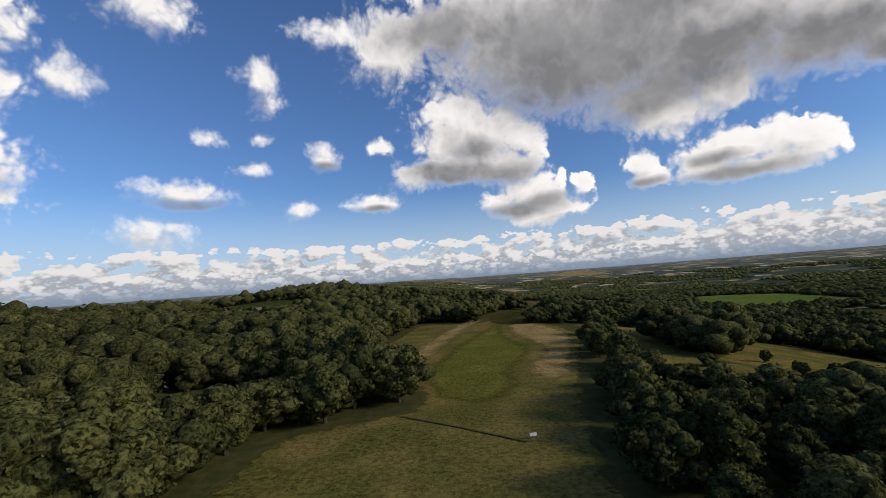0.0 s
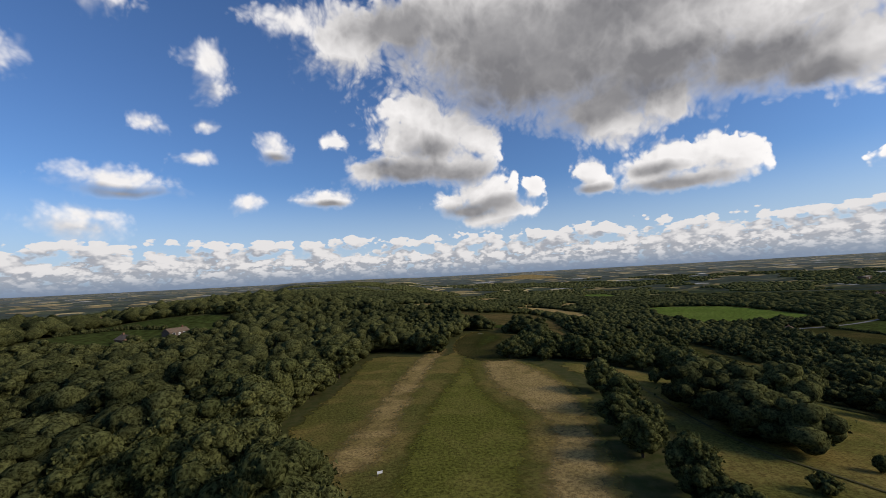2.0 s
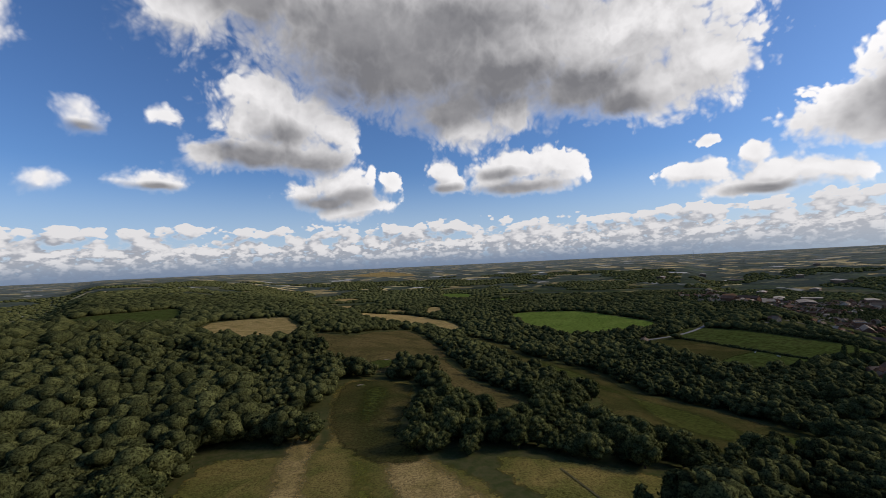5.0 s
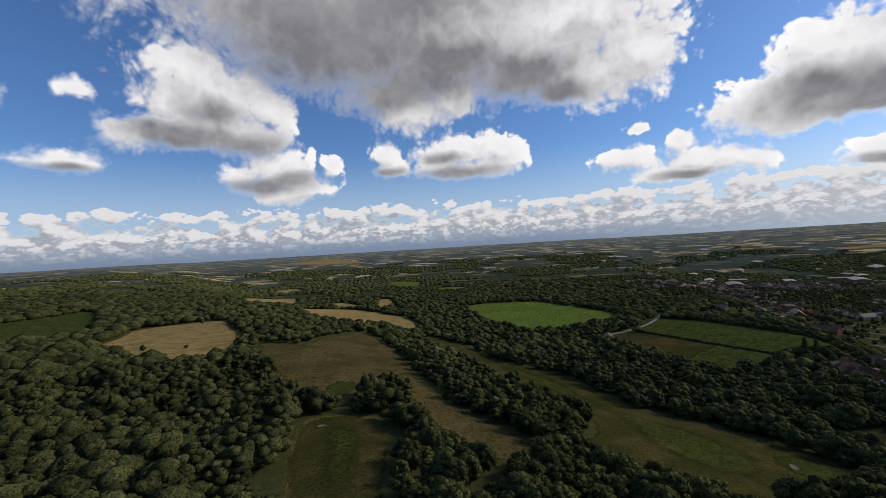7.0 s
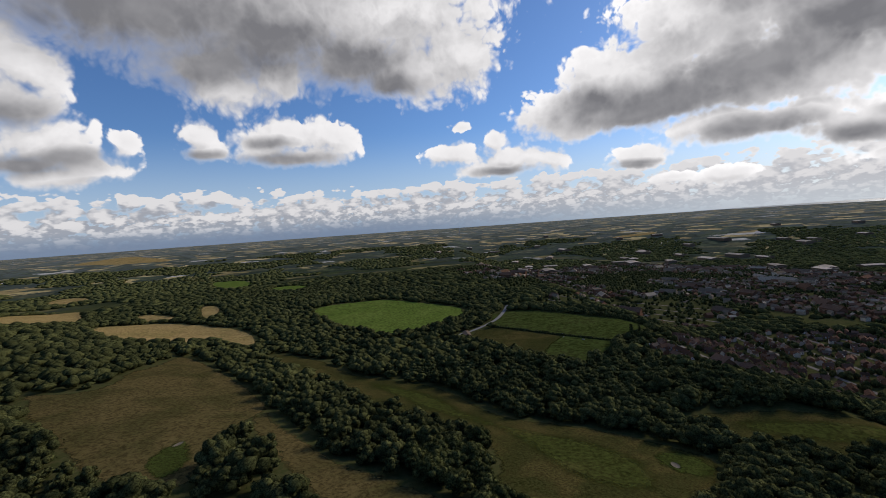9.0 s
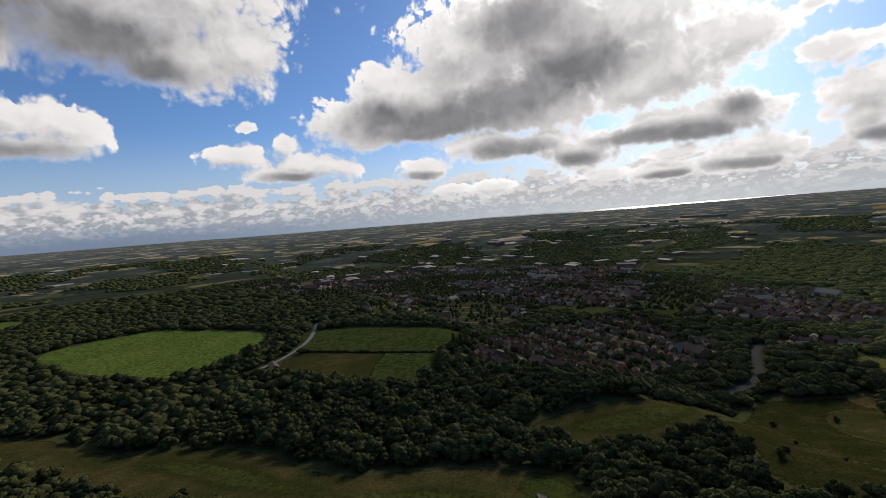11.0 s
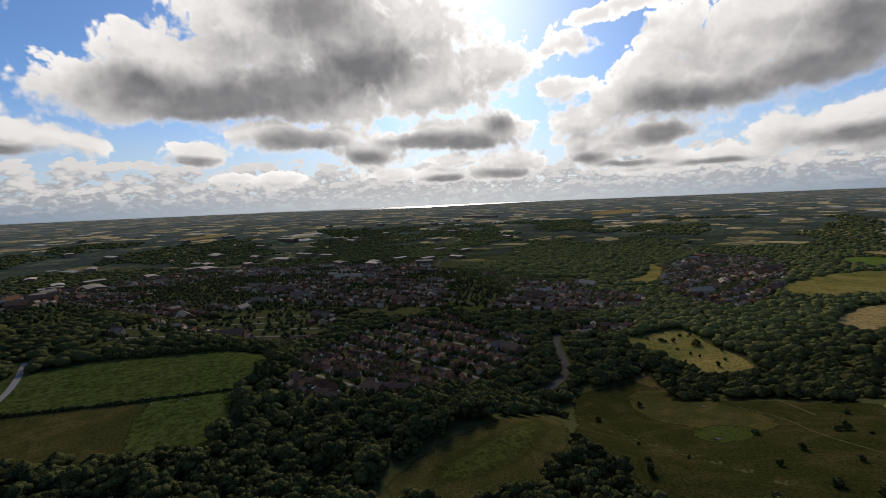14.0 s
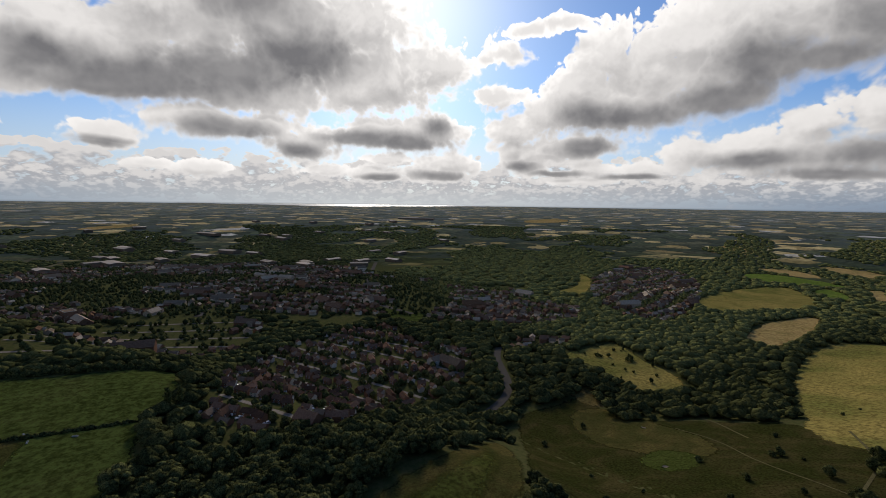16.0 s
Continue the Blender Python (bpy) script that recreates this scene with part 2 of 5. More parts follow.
wt.links.new(place, here.inputs[0])
wt.links.new(place_up, above.inputs[0])

sky = node(wt, "ShaderNodeTexSky", sky_type="NISHITA", sun_disc=False, sun_elevation=radians(SUN_E), sun_rotation=radians(SUN_A),
           altitude=120.0, air_density=1.0, dust_density=0.6, ozone_density=2.4)
clear = mix_color(wt, 1.0, sky.outputs[0], (0.056, 0.076, 0.104, 1), "MULTIPLY")
# bright haze round the sun
to_sun = Vector((math.sin(radians(SUN_A)) * math.cos(radians(SUN_E)), math.cos(radians(SUN_A)) * math.cos(radians(SUN_E)), math.sin(radians(SUN_E))))
facing = node(wt, "ShaderNodeVectorMath", [(0, coord), (1, to_sun)], operation="DOT_PRODUCT").outputs["Value"]
halo = math_node(wt, "POWER", math_node(wt, "MAXIMUM", facing, 0.0), 55.0)
clear = mix_color(wt, math_node(wt, "MULTIPLY", halo, 0.50), clear, (1.25, 1.22, 1.15, 1))
# pale air low down
low = smooth_step(wt, height, 0.0, 13.0, 0.85, 0.0)
low_color = mix_color(wt, math_node(wt, "POWER", math_node(wt, "MAXIMUM", facing, 0.0), 4.0), (0.42, 0.52, 0.64, 1), (0.84, 0.84, 0.82, 1))
clear = mix_color(wt, low, clear, low_color)


# the clouds thin out away from the sun
veil = math_node(wt, "MULTIPLY", smooth_step(wt, bearing, -14.0, 0.0, 0.65, 0.0), smooth_step(wt, bearing, -46.0, -40.0))
mottle = node(wt, "ShaderNodeTexNoise", [("Vector", place), ("Scale", 0.16), ("Detail", 4.0), ("Roughness", 0.55)]).outputs["Fac"]


def lit_cloud(fill, soft_fill, above_fill, edge, dark, light, weight, grey=None, above_billows=None):
    """Colour and cover: white where little cloud lies sunward, grey where the cloud is thick or seen from below."""
    lit = smooth_step(wt, math_node(wt, "SUBTRACT", soft_fill, above_fill), -0.18, 0.45)
    thick = smooth_step(wt, math_node(wt, "MULTIPLY_ADD", mottle, 0.4, soft_fill), 0.25, 1.20)
    shade = math_node(wt, "MULTIPLY", math_node(wt, "MULTIPLY", thick, math_node(wt, "MULTIPLY_ADD", lit, -0.85, 1.15)), weight)
    if grey is None:
        side = smooth_step(wt, math_node(wt, "SUBTRACT", soft_fill, above_fill), -0.25, 0.80, 1.0, 0.0)
        shade = math_node(wt, "MULTIPLY", math_node(wt, "MULTIPLY", side, smooth_step(wt, fill, 0.05, 0.5)), weight)
    else:
        under = math_node(wt, "MULTIPLY", grey, smooth_step(wt, mottle, 0.25, 0.7, 1.03, 0.90))
        under = math_node(wt, "MULTIPLY", under, smooth_step(wt, fill, 0.0, 0.5, 0.35, 1.0))
        shade = math_node(wt, "MAXIMUM", shade, under)
    tone = math_node(wt, "SUBTRACT", 1.0, shade)
    relief = math_node(wt, "SUBTRACT", fill, soft_fill)
    tone = math_node(wt, "MULTIPLY_ADD", relief, 0.28 if grey is None else 0.14, tone)
    if above_billows is not None:           # each billow is lit on its upper, sunward side
        turned = node(wt, "ShaderNodeClamp", [("Value", math_node(wt, "SUBTRACT", fill, above_billows)), ("Min", -0.45), ("Max", 0.45)]).outputs[0]
        tone = math_node(wt, "MULTIPLY_ADD", turned, 0.16, tone)
    rim = smooth_step(wt, fill, 0.05, 0.55, 1.0, 0.0)
    glow = math_node(wt, "MULTIPLY", rim, math_node(wt, "POWER", math_node(wt, "MAXIMUM", facing, 0.0), 7.0))
    tone = math_node(wt, "MULTIPLY_ADD", glow, 0.60, tone)
    tone = node(wt, "ShaderNodeClamp", [("Value", tone), ("Min", 0.0), ("Max", 1.35)]).outputs[0]
    color = node(wt, "ShaderNodeMix", [(0, tone), (6, dark), (7, light)], data_type="RGBA", clamp_factor=False).outputs[2]
    width = math_node(wt, "MULTIPLY_ADD", lit, -0.46, 0.50 + edge)
    if grey is not None:
        width = math_node(wt, "MULTIPLY_ADD", grey, 0.16, width)
        width = math_node(wt, "MULTIPLY", width, math_node(wt, "MULTIPLY_ADD", math_node(wt, "POWER", math_node(wt, "MAXIMUM", facing, 0.0), 3.0), -0.50, 1.0))
        width = math_node(wt, "ADD", width, veil)
    return color, smooth_step(wt, math_node(wt, "DIVIDE", fill, width), 0.0, 1.0)


big_color, big_alpha = lit_cloud(here.outputs[0], here.outputs[2], above.outputs[2], 0.12, (0.18, 0.18, 0.19, 1), (0.84, 0.825, 0.81, 1), 0.46, here.outputs[3], above.outputs[0])
row_shade = math_node(wt, "MULTIPLY_ADD", math_node(wt, "POWER", math_node(wt, "MAXIMUM", facing, 0.0), 3.0), -0.50, 0.92)
row_color, row_alpha = lit_cloud(here.outputs[1], here.outputs[1], above.outputs[1], 0.16, (0.30, 0.32, 0.36, 1), (0.68, 0.67, 0.665, 1), row_shade)
air = mix_color(wt, row_alpha, clear, row_color)
air = mix_color(wt, big_alpha, air, big_color)
haze_low = smooth_step(wt, height, -0.2, 2.9, 0.88, 0.0)
haze_color = mix_color(wt, math_node(wt, "POWER", math_node(wt, "MAXIMUM", facing, 0.0), 5.0), (0.22, 0.29, 0.38, 1), (0.75, 0.76, 0.74, 1))
air = mix_color(wt, haze_low, air, haze_color)
# slate-blue showers far off under the clouds, on the side away from the sun
shower = math_node(wt, "MULTIPLY", smooth_step(wt, height, 0.1, 2.0, 0.75, 0.0), smooth_step(wt, facing, 0.30, 0.80, 1.0, 0.0))
air = mix_color(wt, shower, air, (0.15, 0.20, 0.29, 1))
below = smooth_step(wt, height, -0.6, -0.1, 0.0, 1.0)
air = mix_color(wt, below, (0.05, 0.07, 0.08, 1), air)
background = node(wt, "ShaderNodeBackground", [("Color", air), ("Strength", 1.0)])
wt.links.new(background.outputs[0], node(wt, "ShaderNodeOutputWorld").inputs[0])
world.cycles.sampling_method = "MANUAL"
world.cycles.sample_map_resolution = 512

sun = new("sun", bpy.data.lights.new("sun", "SUN"))
sun.data.energy, sun.data.angle, sun.data.color = 2.0, radians(14.0), (1.0, 0.93, 0.82)
sun.matrix_world = look((0, 0, 0), -to_sun)


# ---------------------------------------------------------------- materials
def material(name, rough=0.9):
    m = bpy.data.materials.new(name)
    m.use_nodes = True
    b = m.node_tree.nodes["Principled BSDF"]
    b.inputs["Roughness"].default_value = rough
    b.inputs["Specular IOR Level"].default_value = 0.2 if rough < 0.7 else 0.0
    return m, m.node_tree, b


def bump(t, b, height_socket, strength, distance):
    n = node(t, "ShaderNodeBump", [("Height", height_socket), ("Strength", strength), ("Distance", distance)])
    t.links.new(n.outputs[0], b.inputs["Normal"])


def turf(name, dry, green, patch=0.03, balance=0.5, rough_scale=0.6, stripe=0.0, soft=2.6):
    """Grass: dry and green patches, tussocks, and mown stripes where there are any."""
    m, t, b = material(name, 0.95)
    p = node(t, "ShaderNodeNewGeometry").outputs["Position"]
    large = node(t, "ShaderNodeTexNoise", [("Vector", p), ("Scale", patch), ("Detail", 5.0), ("Roughness", 0.6), ("Distortion", 0.6)]).outputs["Fac"]
    fine = node(t, "ShaderNodeTexNoise", [("Vector", p), ("Scale", rough_scale), ("Detail", 6.0), ("Roughness", 0.7)]).outputs["Fac"]
    fac = smooth_step(t, math_node(t, "MULTIPLY_ADD", fine, 0.45, large), balance + 0.10, balance + 0.42)
    color = mix_color(t, fac, dry, green)
    if stripe:
        w = node(t, "ShaderNodeTexWave", [("Vector", p), ("Scale", stripe), ("Distortion", 1.5), ("Detail", 2.0), ("Detail Scale", 0.4)], bands_direction="X").outputs["Fac"]
        color = mix_color(t, math_node(t, "MULTIPLY", w, 0.28), color, tuple(c * 1.5 for c in green[:3]) + (1,))
    grain = smooth_step(t, fine, 0.32, 0.68, 0.45, 1.5)
    color = mix_color(t, 1.0, color, node(t, "ShaderNodeCombineColor", [(0, grain), (1, grain), (2, grain)]).outputs[0], "MULTIPLY")
    t.links.new(color, b.inputs["Base Color"])
    bump(t, b, fine, 0.5, 0.5)
    # the grass thins out over the last few metres
    rim = node(t, "ShaderNodeAttribute", attribute_name="rim").outputs["Fac"]
    tufts = node(t, "ShaderNodeTexNoise", [("Vector", p), ("Scale", 0.32), ("Detail", 4.0), ("Roughness", 0.65)]).outputs["Fac"]
    grown = smooth_step(t, math_node(t, "MULTIPLY_ADD", tufts, 7.0, math_node(t, "SUBTRACT", rim, 3.2)), 0.0, soft)
    clear_bsdf = node(t, "ShaderNodeBsdfTransparent")
    mx = node(t, "ShaderNodeMixShader", [(0, grown), (1, clear_bsdf.outputs[0]), (2, b.outputs[0])])
    t.links.new(mx.outputs[0], t.nodes["Material Output"].inputs[0])
    return m


def foliage(name, dark, light, per_island=False):
    """Leaves: each tree and spray has its own green, with painted shade between sprays."""
    m, t, b = material(name, 0.8)
    if per_island:
        tone = node(t, "ShaderNodeAttribute", attribute_name="tint").outputs["Fac"]
    else:
        tone = node(t, "ShaderNodeObjectInfo").outputs["Random"]
    geo = node(t, "ShaderNodeNewGeometry")
    p = geo.outputs["Position"]
    mottled = node(t, "ShaderNodeTexNoise", [("Vector", p), ("Scale", 0.45), ("Detail", 3.0)]).outputs["Fac"]
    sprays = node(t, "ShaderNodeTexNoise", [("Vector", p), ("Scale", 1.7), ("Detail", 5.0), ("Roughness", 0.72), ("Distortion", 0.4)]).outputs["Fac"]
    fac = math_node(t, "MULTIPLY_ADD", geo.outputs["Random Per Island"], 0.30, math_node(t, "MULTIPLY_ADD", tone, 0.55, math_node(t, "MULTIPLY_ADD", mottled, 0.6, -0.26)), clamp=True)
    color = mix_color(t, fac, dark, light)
    # noise darkens the colour like shaded gaps, brightens it like lit sprays
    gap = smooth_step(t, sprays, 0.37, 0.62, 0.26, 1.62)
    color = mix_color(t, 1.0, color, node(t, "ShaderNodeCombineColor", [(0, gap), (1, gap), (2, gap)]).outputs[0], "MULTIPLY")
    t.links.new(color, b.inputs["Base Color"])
    bump(t, b, sprays, 0.8, 0.6)
    tr = node(t, "ShaderNodeBsdfTranslucent", [("Color", color)])
    mx = node(t, "ShaderNodeMixShader", [(0, 0.10), (1, b.outputs[0]), (2, tr.outputs[0])])
    t.links.new(mx.outputs[0], t.nodes["Material Output"].inputs[0])
    return m


def plain(name, color, rough=0.8, spread=0.25, scale=1.5, metal=0.0, by_object=0.0):
    """A worn single-colour surface with grain and, if asked, a shade of its own for each object."""
    m, t, b = material(name, rough)
    b.inputs["Metallic"].default_value = metal
    p = node(t, "ShaderNodeNewGeometry").outputs["Position"]
    n1 = node(t, "ShaderNodeTexNoise", [("Vector", p), ("Scale", scale), ("Detail", 5.0), ("Roughness", 0.65)]).outputs["Fac"]
    v = smooth_step(t, n1, 0.25, 0.75, 1 - spread, 1 + spread)
    if by_object:
        rnd = node(t, "ShaderNodeObjectInfo").outputs["Random"]
        v = math_node(t, "MULTIPLY", v, math_node(t, "MULTIPLY_ADD", rnd, 2 * by_object, 1 - by_object))
    color = mix_color(t, 1.0, color, node(t, "ShaderNodeCombineColor", [(0, v), (1, v), (2, v)]).outputs[0], "MULTIPLY")
    t.links.new(color, b.inputs["Base Color"])
    bump(t, b, n1, 0.25, 0.1)
    return m


# fields in sun get brighter turf, fields under cloud get darker copies
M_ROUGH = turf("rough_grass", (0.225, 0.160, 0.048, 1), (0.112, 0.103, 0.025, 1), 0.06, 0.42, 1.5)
# two copies of M_ROUGH with cloud shade put into the colour
M_ROUGH_SHADED = turf("shaded_rough_grass", (0.088, 0.068, 0.022, 1), (0.046, 0.045, 0.013, 1), 0.05, 0.42, 1.0)
M_ROUGH_DEEP_SHADE = turf("deep_shade_rough_grass", (0.056, 0.045, 0.016, 1), (0.028, 0.030, 0.008, 1), 0.05, 0.42, 0.9)
M_FAIRWAY = turf("mown_grass", (0.185, 0.156, 0.038, 1), (0.122, 0.118, 0.022, 1), 0.08, 0.36, 1.4, soft=5.0)
# mown grass again, with cloud shade painted into its tone
M_FAIRWAY_DARK = turf("shaded_mown_grass", (0.078, 0.072, 0.020, 1), (0.050, 0.056, 0.013, 1), 0.05, 0.36, 0.5, soft=9.0)
# dried-out grass: M_TAN brightened as in sun, M_BROWN darkened as under cloud
M_TAN = turf("dry_grass", (0.350, 0.240, 0.090, 1), (0.190, 0.140, 0.042, 1), 0.09, 0.52, 1.6, soft=5.0)
M_BROWN = turf("brown_grass", (0.112, 0.082, 0.030, 1), (0.064, 0.055, 0.018, 1), 0.03, 0.50)
M_GREEN = turf("putting_green_grass", (0.058, 0.066, 0.016, 1), (0.044, 0.054, 0.012, 1), 0.08, 0.4, 0.9)
# M_PASTURE holds a sun patch's brightness, M_PASTURE_DULL the cloud shade
M_PASTURE = turf("pasture_grass", (0.138, 0.168, 0.034, 1), (0.100, 0.136, 0.024, 1), 0.02, 0.4, 0.3, 0.06)
M_PASTURE_DULL = turf("shaded_pasture_grass", (0.064, 0.070, 0.020, 1), (0.046, 0.058, 0.014, 1), 0.02, 0.4, 0.3, 0.05)
M_STUBBLE = turf("stubble", (0.380, 0.250, 0.095, 1), (0.250, 0.180, 0.062, 1), 0.02, 0.5, 0.4, 0.08)
M_WHEAT = turf("ripe_grass", (0.255, 0.192, 0.054, 1), (0.135, 0.126, 0.031, 1), 0.015, 0.5, 0.4)
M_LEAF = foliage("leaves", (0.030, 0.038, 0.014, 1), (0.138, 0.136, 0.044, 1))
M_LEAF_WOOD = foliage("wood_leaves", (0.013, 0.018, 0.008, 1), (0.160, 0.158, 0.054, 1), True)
M_BARK = plain("bark", (0.070, 0.055, 0.040, 1), 0.95, 0.4, 4.0)
M_LIP = plain("turf_lip", (0.060, 0.068, 0.018, 1), 0.95, 0.3, 2.0)
M_WORN = plain("worn_turf", (0.100, 0.085, 0.038, 1), 0.95, 0.3, 1.0)
M_SAND = plain("sand", (0.20, 0.16, 0.11, 1), 0.95, 0.12, 2.0)
M_ASPHALT = plain("asphalt", (0.088, 0.076, 0.062, 1), 0.9, 0.2, 0.7)
M_TRACK = plain("gravel_track", (0.24, 0.22, 0.20, 1), 0.95, 0.2, 0.8)
M_BRICK = plain("brick_wall", (0.20, 0.105, 0.062, 1), 0.9, 0.2, 1.2, by_object=0.35)
M_TILE = plain("roof_tiles", (0.135, 0.077, 0.050, 1), 0.85, 0.3, 1.2, by_object=0.45)
M_RENDER = plain("painted_render", (0.52, 0.43, 0.33, 1), 0.9, 0.12, 1.0, by_object=0.15)
M_SLATE = plain("slate", (0.165, 0.118, 0.080, 1), 0.95, 0.25, 1.0, by_object=0.3)
M_SHED = plain("sheet_roof", (0.50, 0.40, 0.30, 1), 0.8, 0.15, 0.3, by_object=0.3)
M_GLASS = plain("window_glass", (0.03, 0.035, 0.04, 1), 0.08, 0.1)
M_WHITE = plain("white_paint", (0.78, 0.78, 0.76, 1), 0.5, 0.06)
M_WOOD = plain("weathered_wood", (0.16, 0.12, 0.09, 1), 0.85, 0.3, 5.0)
M_STEEL = plain("grey_steel", (0.35, 0.36, 0.37, 1), 0.5, 0.15, 2.0, 0.6)


def distance_material():
    """The plain: hedged fields in many colours, that lie like tiles to the horizon."""
    m, t, b = material("farmland", 0.95)
    p = node(t, "ShaderNodeNewGeometry").outputs["Position"]
    warp = node(t, "ShaderNodeTexNoise", [("Vector", p), ("Scale", 0.004), ("Detail", 2.0)]).outputs["Color"]
    q = node(t, "ShaderNodeVectorMath", [(0, warp), (1, (90, 90, 0)), (2, p)], operation="MULTIPLY_ADD").outputs[0]
    px = node(t, "ShaderNodeSeparateXYZ", [(0, p)])
    dx = math_node(t, "SUBTRACT", px.outputs[0], 120.0)
    dy = math_node(t, "SUBTRACT", px.outputs[1], 230.0)
    dist = math_node(t, "SQRT", math_node(t, "ADD", math_node(t, "MULTIPLY", dx, dx), math_node(t, "MULTIPLY", dy, dy)))
    # fields shrink with distance so the squeezed land fits the camera's view
    q = node(t, "ShaderNodeVectorMath", [(0, q), ("Scale", math_node(t, "MULTIPLY_ADD", dist, 1 / 2600.0, 0.7))], operation="SCALE").outputs[0]
    cell = node(t, "ShaderNodeTexVoronoi", [("Vector", q), ("Scale", 0.0085), ("Randomness", 0.9)], feature="F1", voronoi_dimensions="2D", distance="CHEBYCHEV")
    rnd = node(t, "ShaderNodeSeparateColor", [(0, cell.outputs["Color"])]).outputs[0]
    ramp = node(t, "ShaderNodeValToRGB", [(0, rnd)])
    ramp.color_ramp.interpolation = "CONSTANT"
    stops = ((0.0, (0.036, 0.045, 0.022, 1)), (0.22, (0.050, 0.066, 0.026, 1)), (0.40, (0.028, 0.038, 0.020, 1)), (0.62, (0.070, 0.078, 0.034, 1)),
             (0.78, (0.17, 0.140, 0.060, 1)), (0.86, (0.30, 0.235, 0.100, 1)), (0.93, (0.11, 0.09, 0.05, 1)))
    while len(ramp.color_ramp.elements) < len(stops):
        ramp.color_ramp.elements.new(0.5)
    for el, (pos, col) in zip(ramp.color_ramp.elements, stops):
        el.position, el.color = pos, col
    fine = node(t, "ShaderNodeTexNoise", [("Vector", p), ("Scale", 0.05), ("Detail", 6.0), ("Roughness", 0.7)]).outputs["Fac"]
    # far out the field colours are paled to stand for haze
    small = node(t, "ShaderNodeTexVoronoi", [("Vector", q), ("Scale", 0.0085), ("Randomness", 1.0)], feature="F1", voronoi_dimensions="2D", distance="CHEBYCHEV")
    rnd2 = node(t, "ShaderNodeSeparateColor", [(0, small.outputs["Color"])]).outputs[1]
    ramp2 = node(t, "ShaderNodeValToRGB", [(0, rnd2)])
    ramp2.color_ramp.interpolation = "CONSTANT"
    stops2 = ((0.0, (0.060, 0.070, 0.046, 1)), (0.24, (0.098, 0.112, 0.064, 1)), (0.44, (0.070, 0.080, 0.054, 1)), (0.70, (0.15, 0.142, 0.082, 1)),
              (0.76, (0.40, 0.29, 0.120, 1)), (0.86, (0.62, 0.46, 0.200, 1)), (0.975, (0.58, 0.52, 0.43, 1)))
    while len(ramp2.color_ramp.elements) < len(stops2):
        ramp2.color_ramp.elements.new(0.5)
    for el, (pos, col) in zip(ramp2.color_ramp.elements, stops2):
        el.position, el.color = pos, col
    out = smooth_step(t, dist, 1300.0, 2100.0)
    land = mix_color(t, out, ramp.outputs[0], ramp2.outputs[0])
    # towards the rim more haze is mixed into the colour
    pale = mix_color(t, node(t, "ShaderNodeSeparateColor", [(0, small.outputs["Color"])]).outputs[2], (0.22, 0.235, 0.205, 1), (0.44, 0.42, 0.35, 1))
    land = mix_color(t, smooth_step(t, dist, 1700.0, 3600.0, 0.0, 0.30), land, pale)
    v = smooth_step(t, fine, 0.3, 0.7, 0.6, 1.25)
    color = mix_color(t, 1.0, land, node(t, "ShaderNodeCombineColor", [(0, v), (1, v), (2, v)]).outputs[0], "MULTIPLY")
    # far woods have haze put into their colour too
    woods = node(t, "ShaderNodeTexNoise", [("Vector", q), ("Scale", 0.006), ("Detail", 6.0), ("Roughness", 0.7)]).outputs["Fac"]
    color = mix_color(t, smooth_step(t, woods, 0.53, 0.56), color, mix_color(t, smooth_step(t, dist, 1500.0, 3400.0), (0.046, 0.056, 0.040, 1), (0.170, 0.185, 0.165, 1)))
    # close by: rough turf and leaf litter
    near_fine = node(t, "ShaderNodeTexNoise", [("Vector", p), ("Scale", 0.4), ("Detail", 6.0), ("Roughness", 0.7)]).outputs["Fac"]
    near = mix_color(t, smooth_step(t, near_fine, 0.35, 0.65), (0.085, 0.076, 0.030, 1), (0.048, 0.056, 0.017, 1))
    color = mix_color(t, smooth_step(t, dist, 900.0, 1500.0), near, color)
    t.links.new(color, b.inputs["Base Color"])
    bump(t, b, fine, 0.4, 2.0)
    return m


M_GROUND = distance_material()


# ---------------------------------------------------------------- ground
def step(v):
    v = np.clip(v, 0, 1)
    return v * v * (3 - 2 * v)


HUB = (120.0, 230.0)


def ground_height(x, y):
    """A plateau that falls to the east and south-east, a wooded hill, then a plain that runs up to the rim of the view."""
    x, y = np.asarray(x, float), np.asarray(y, float)
    z = -29 * step((x - 36) / 228) - 34 * step((x - 180 - 1.2 * np.maximum(0, y - 72)) / 180)
    z = z + 12 * step((-24 - x) / 150) * step((y + 70) / 180)
    z = z + 17 * np.exp(-((x + 88) / 90) ** 2 - ((y - 430) / 110) ** 2)
    z = z - 55 * step((-x - 0.22 * (y - 100) - 20) / 150) * step((np.hypot(x, y - 70) - 430) / 330)
    d = np.hypot(x - HUB[0], y - HUB[1])
    z = z - 27 * step((d - 540) / 960) * step((x + 240) / 600)
    far = 1 + 6.0 * np.clip((d - 1600) / 3300, 0, 2) ** 1.6          # how much farther the real land lies
    z = np.where(d > 1600, 78 - (78 - z) / far, z)
    return z + 0.8 * np.sin(x / 73.0 + 1.3 * np.sin(y / 99.0)) * np.sin(y / 68.0)


def part(name, mesh, mat, parent=None, label=""):
    """Links a mesh (or bmesh) as one object, under a thing where one is given."""
    if isinstance(mesh, bmesh.types.BMesh):
        data = bpy.data.meshes.new(name)
        mesh.to_mesh(data)
        mesh.free()
        mesh = data
    if mat is not None and not mesh.materials:
        mesh.materials.append(mat)
    ob = new(name, mesh)
    if parent is not None:
        ob.parent = parent
    return tagged(ob, label)


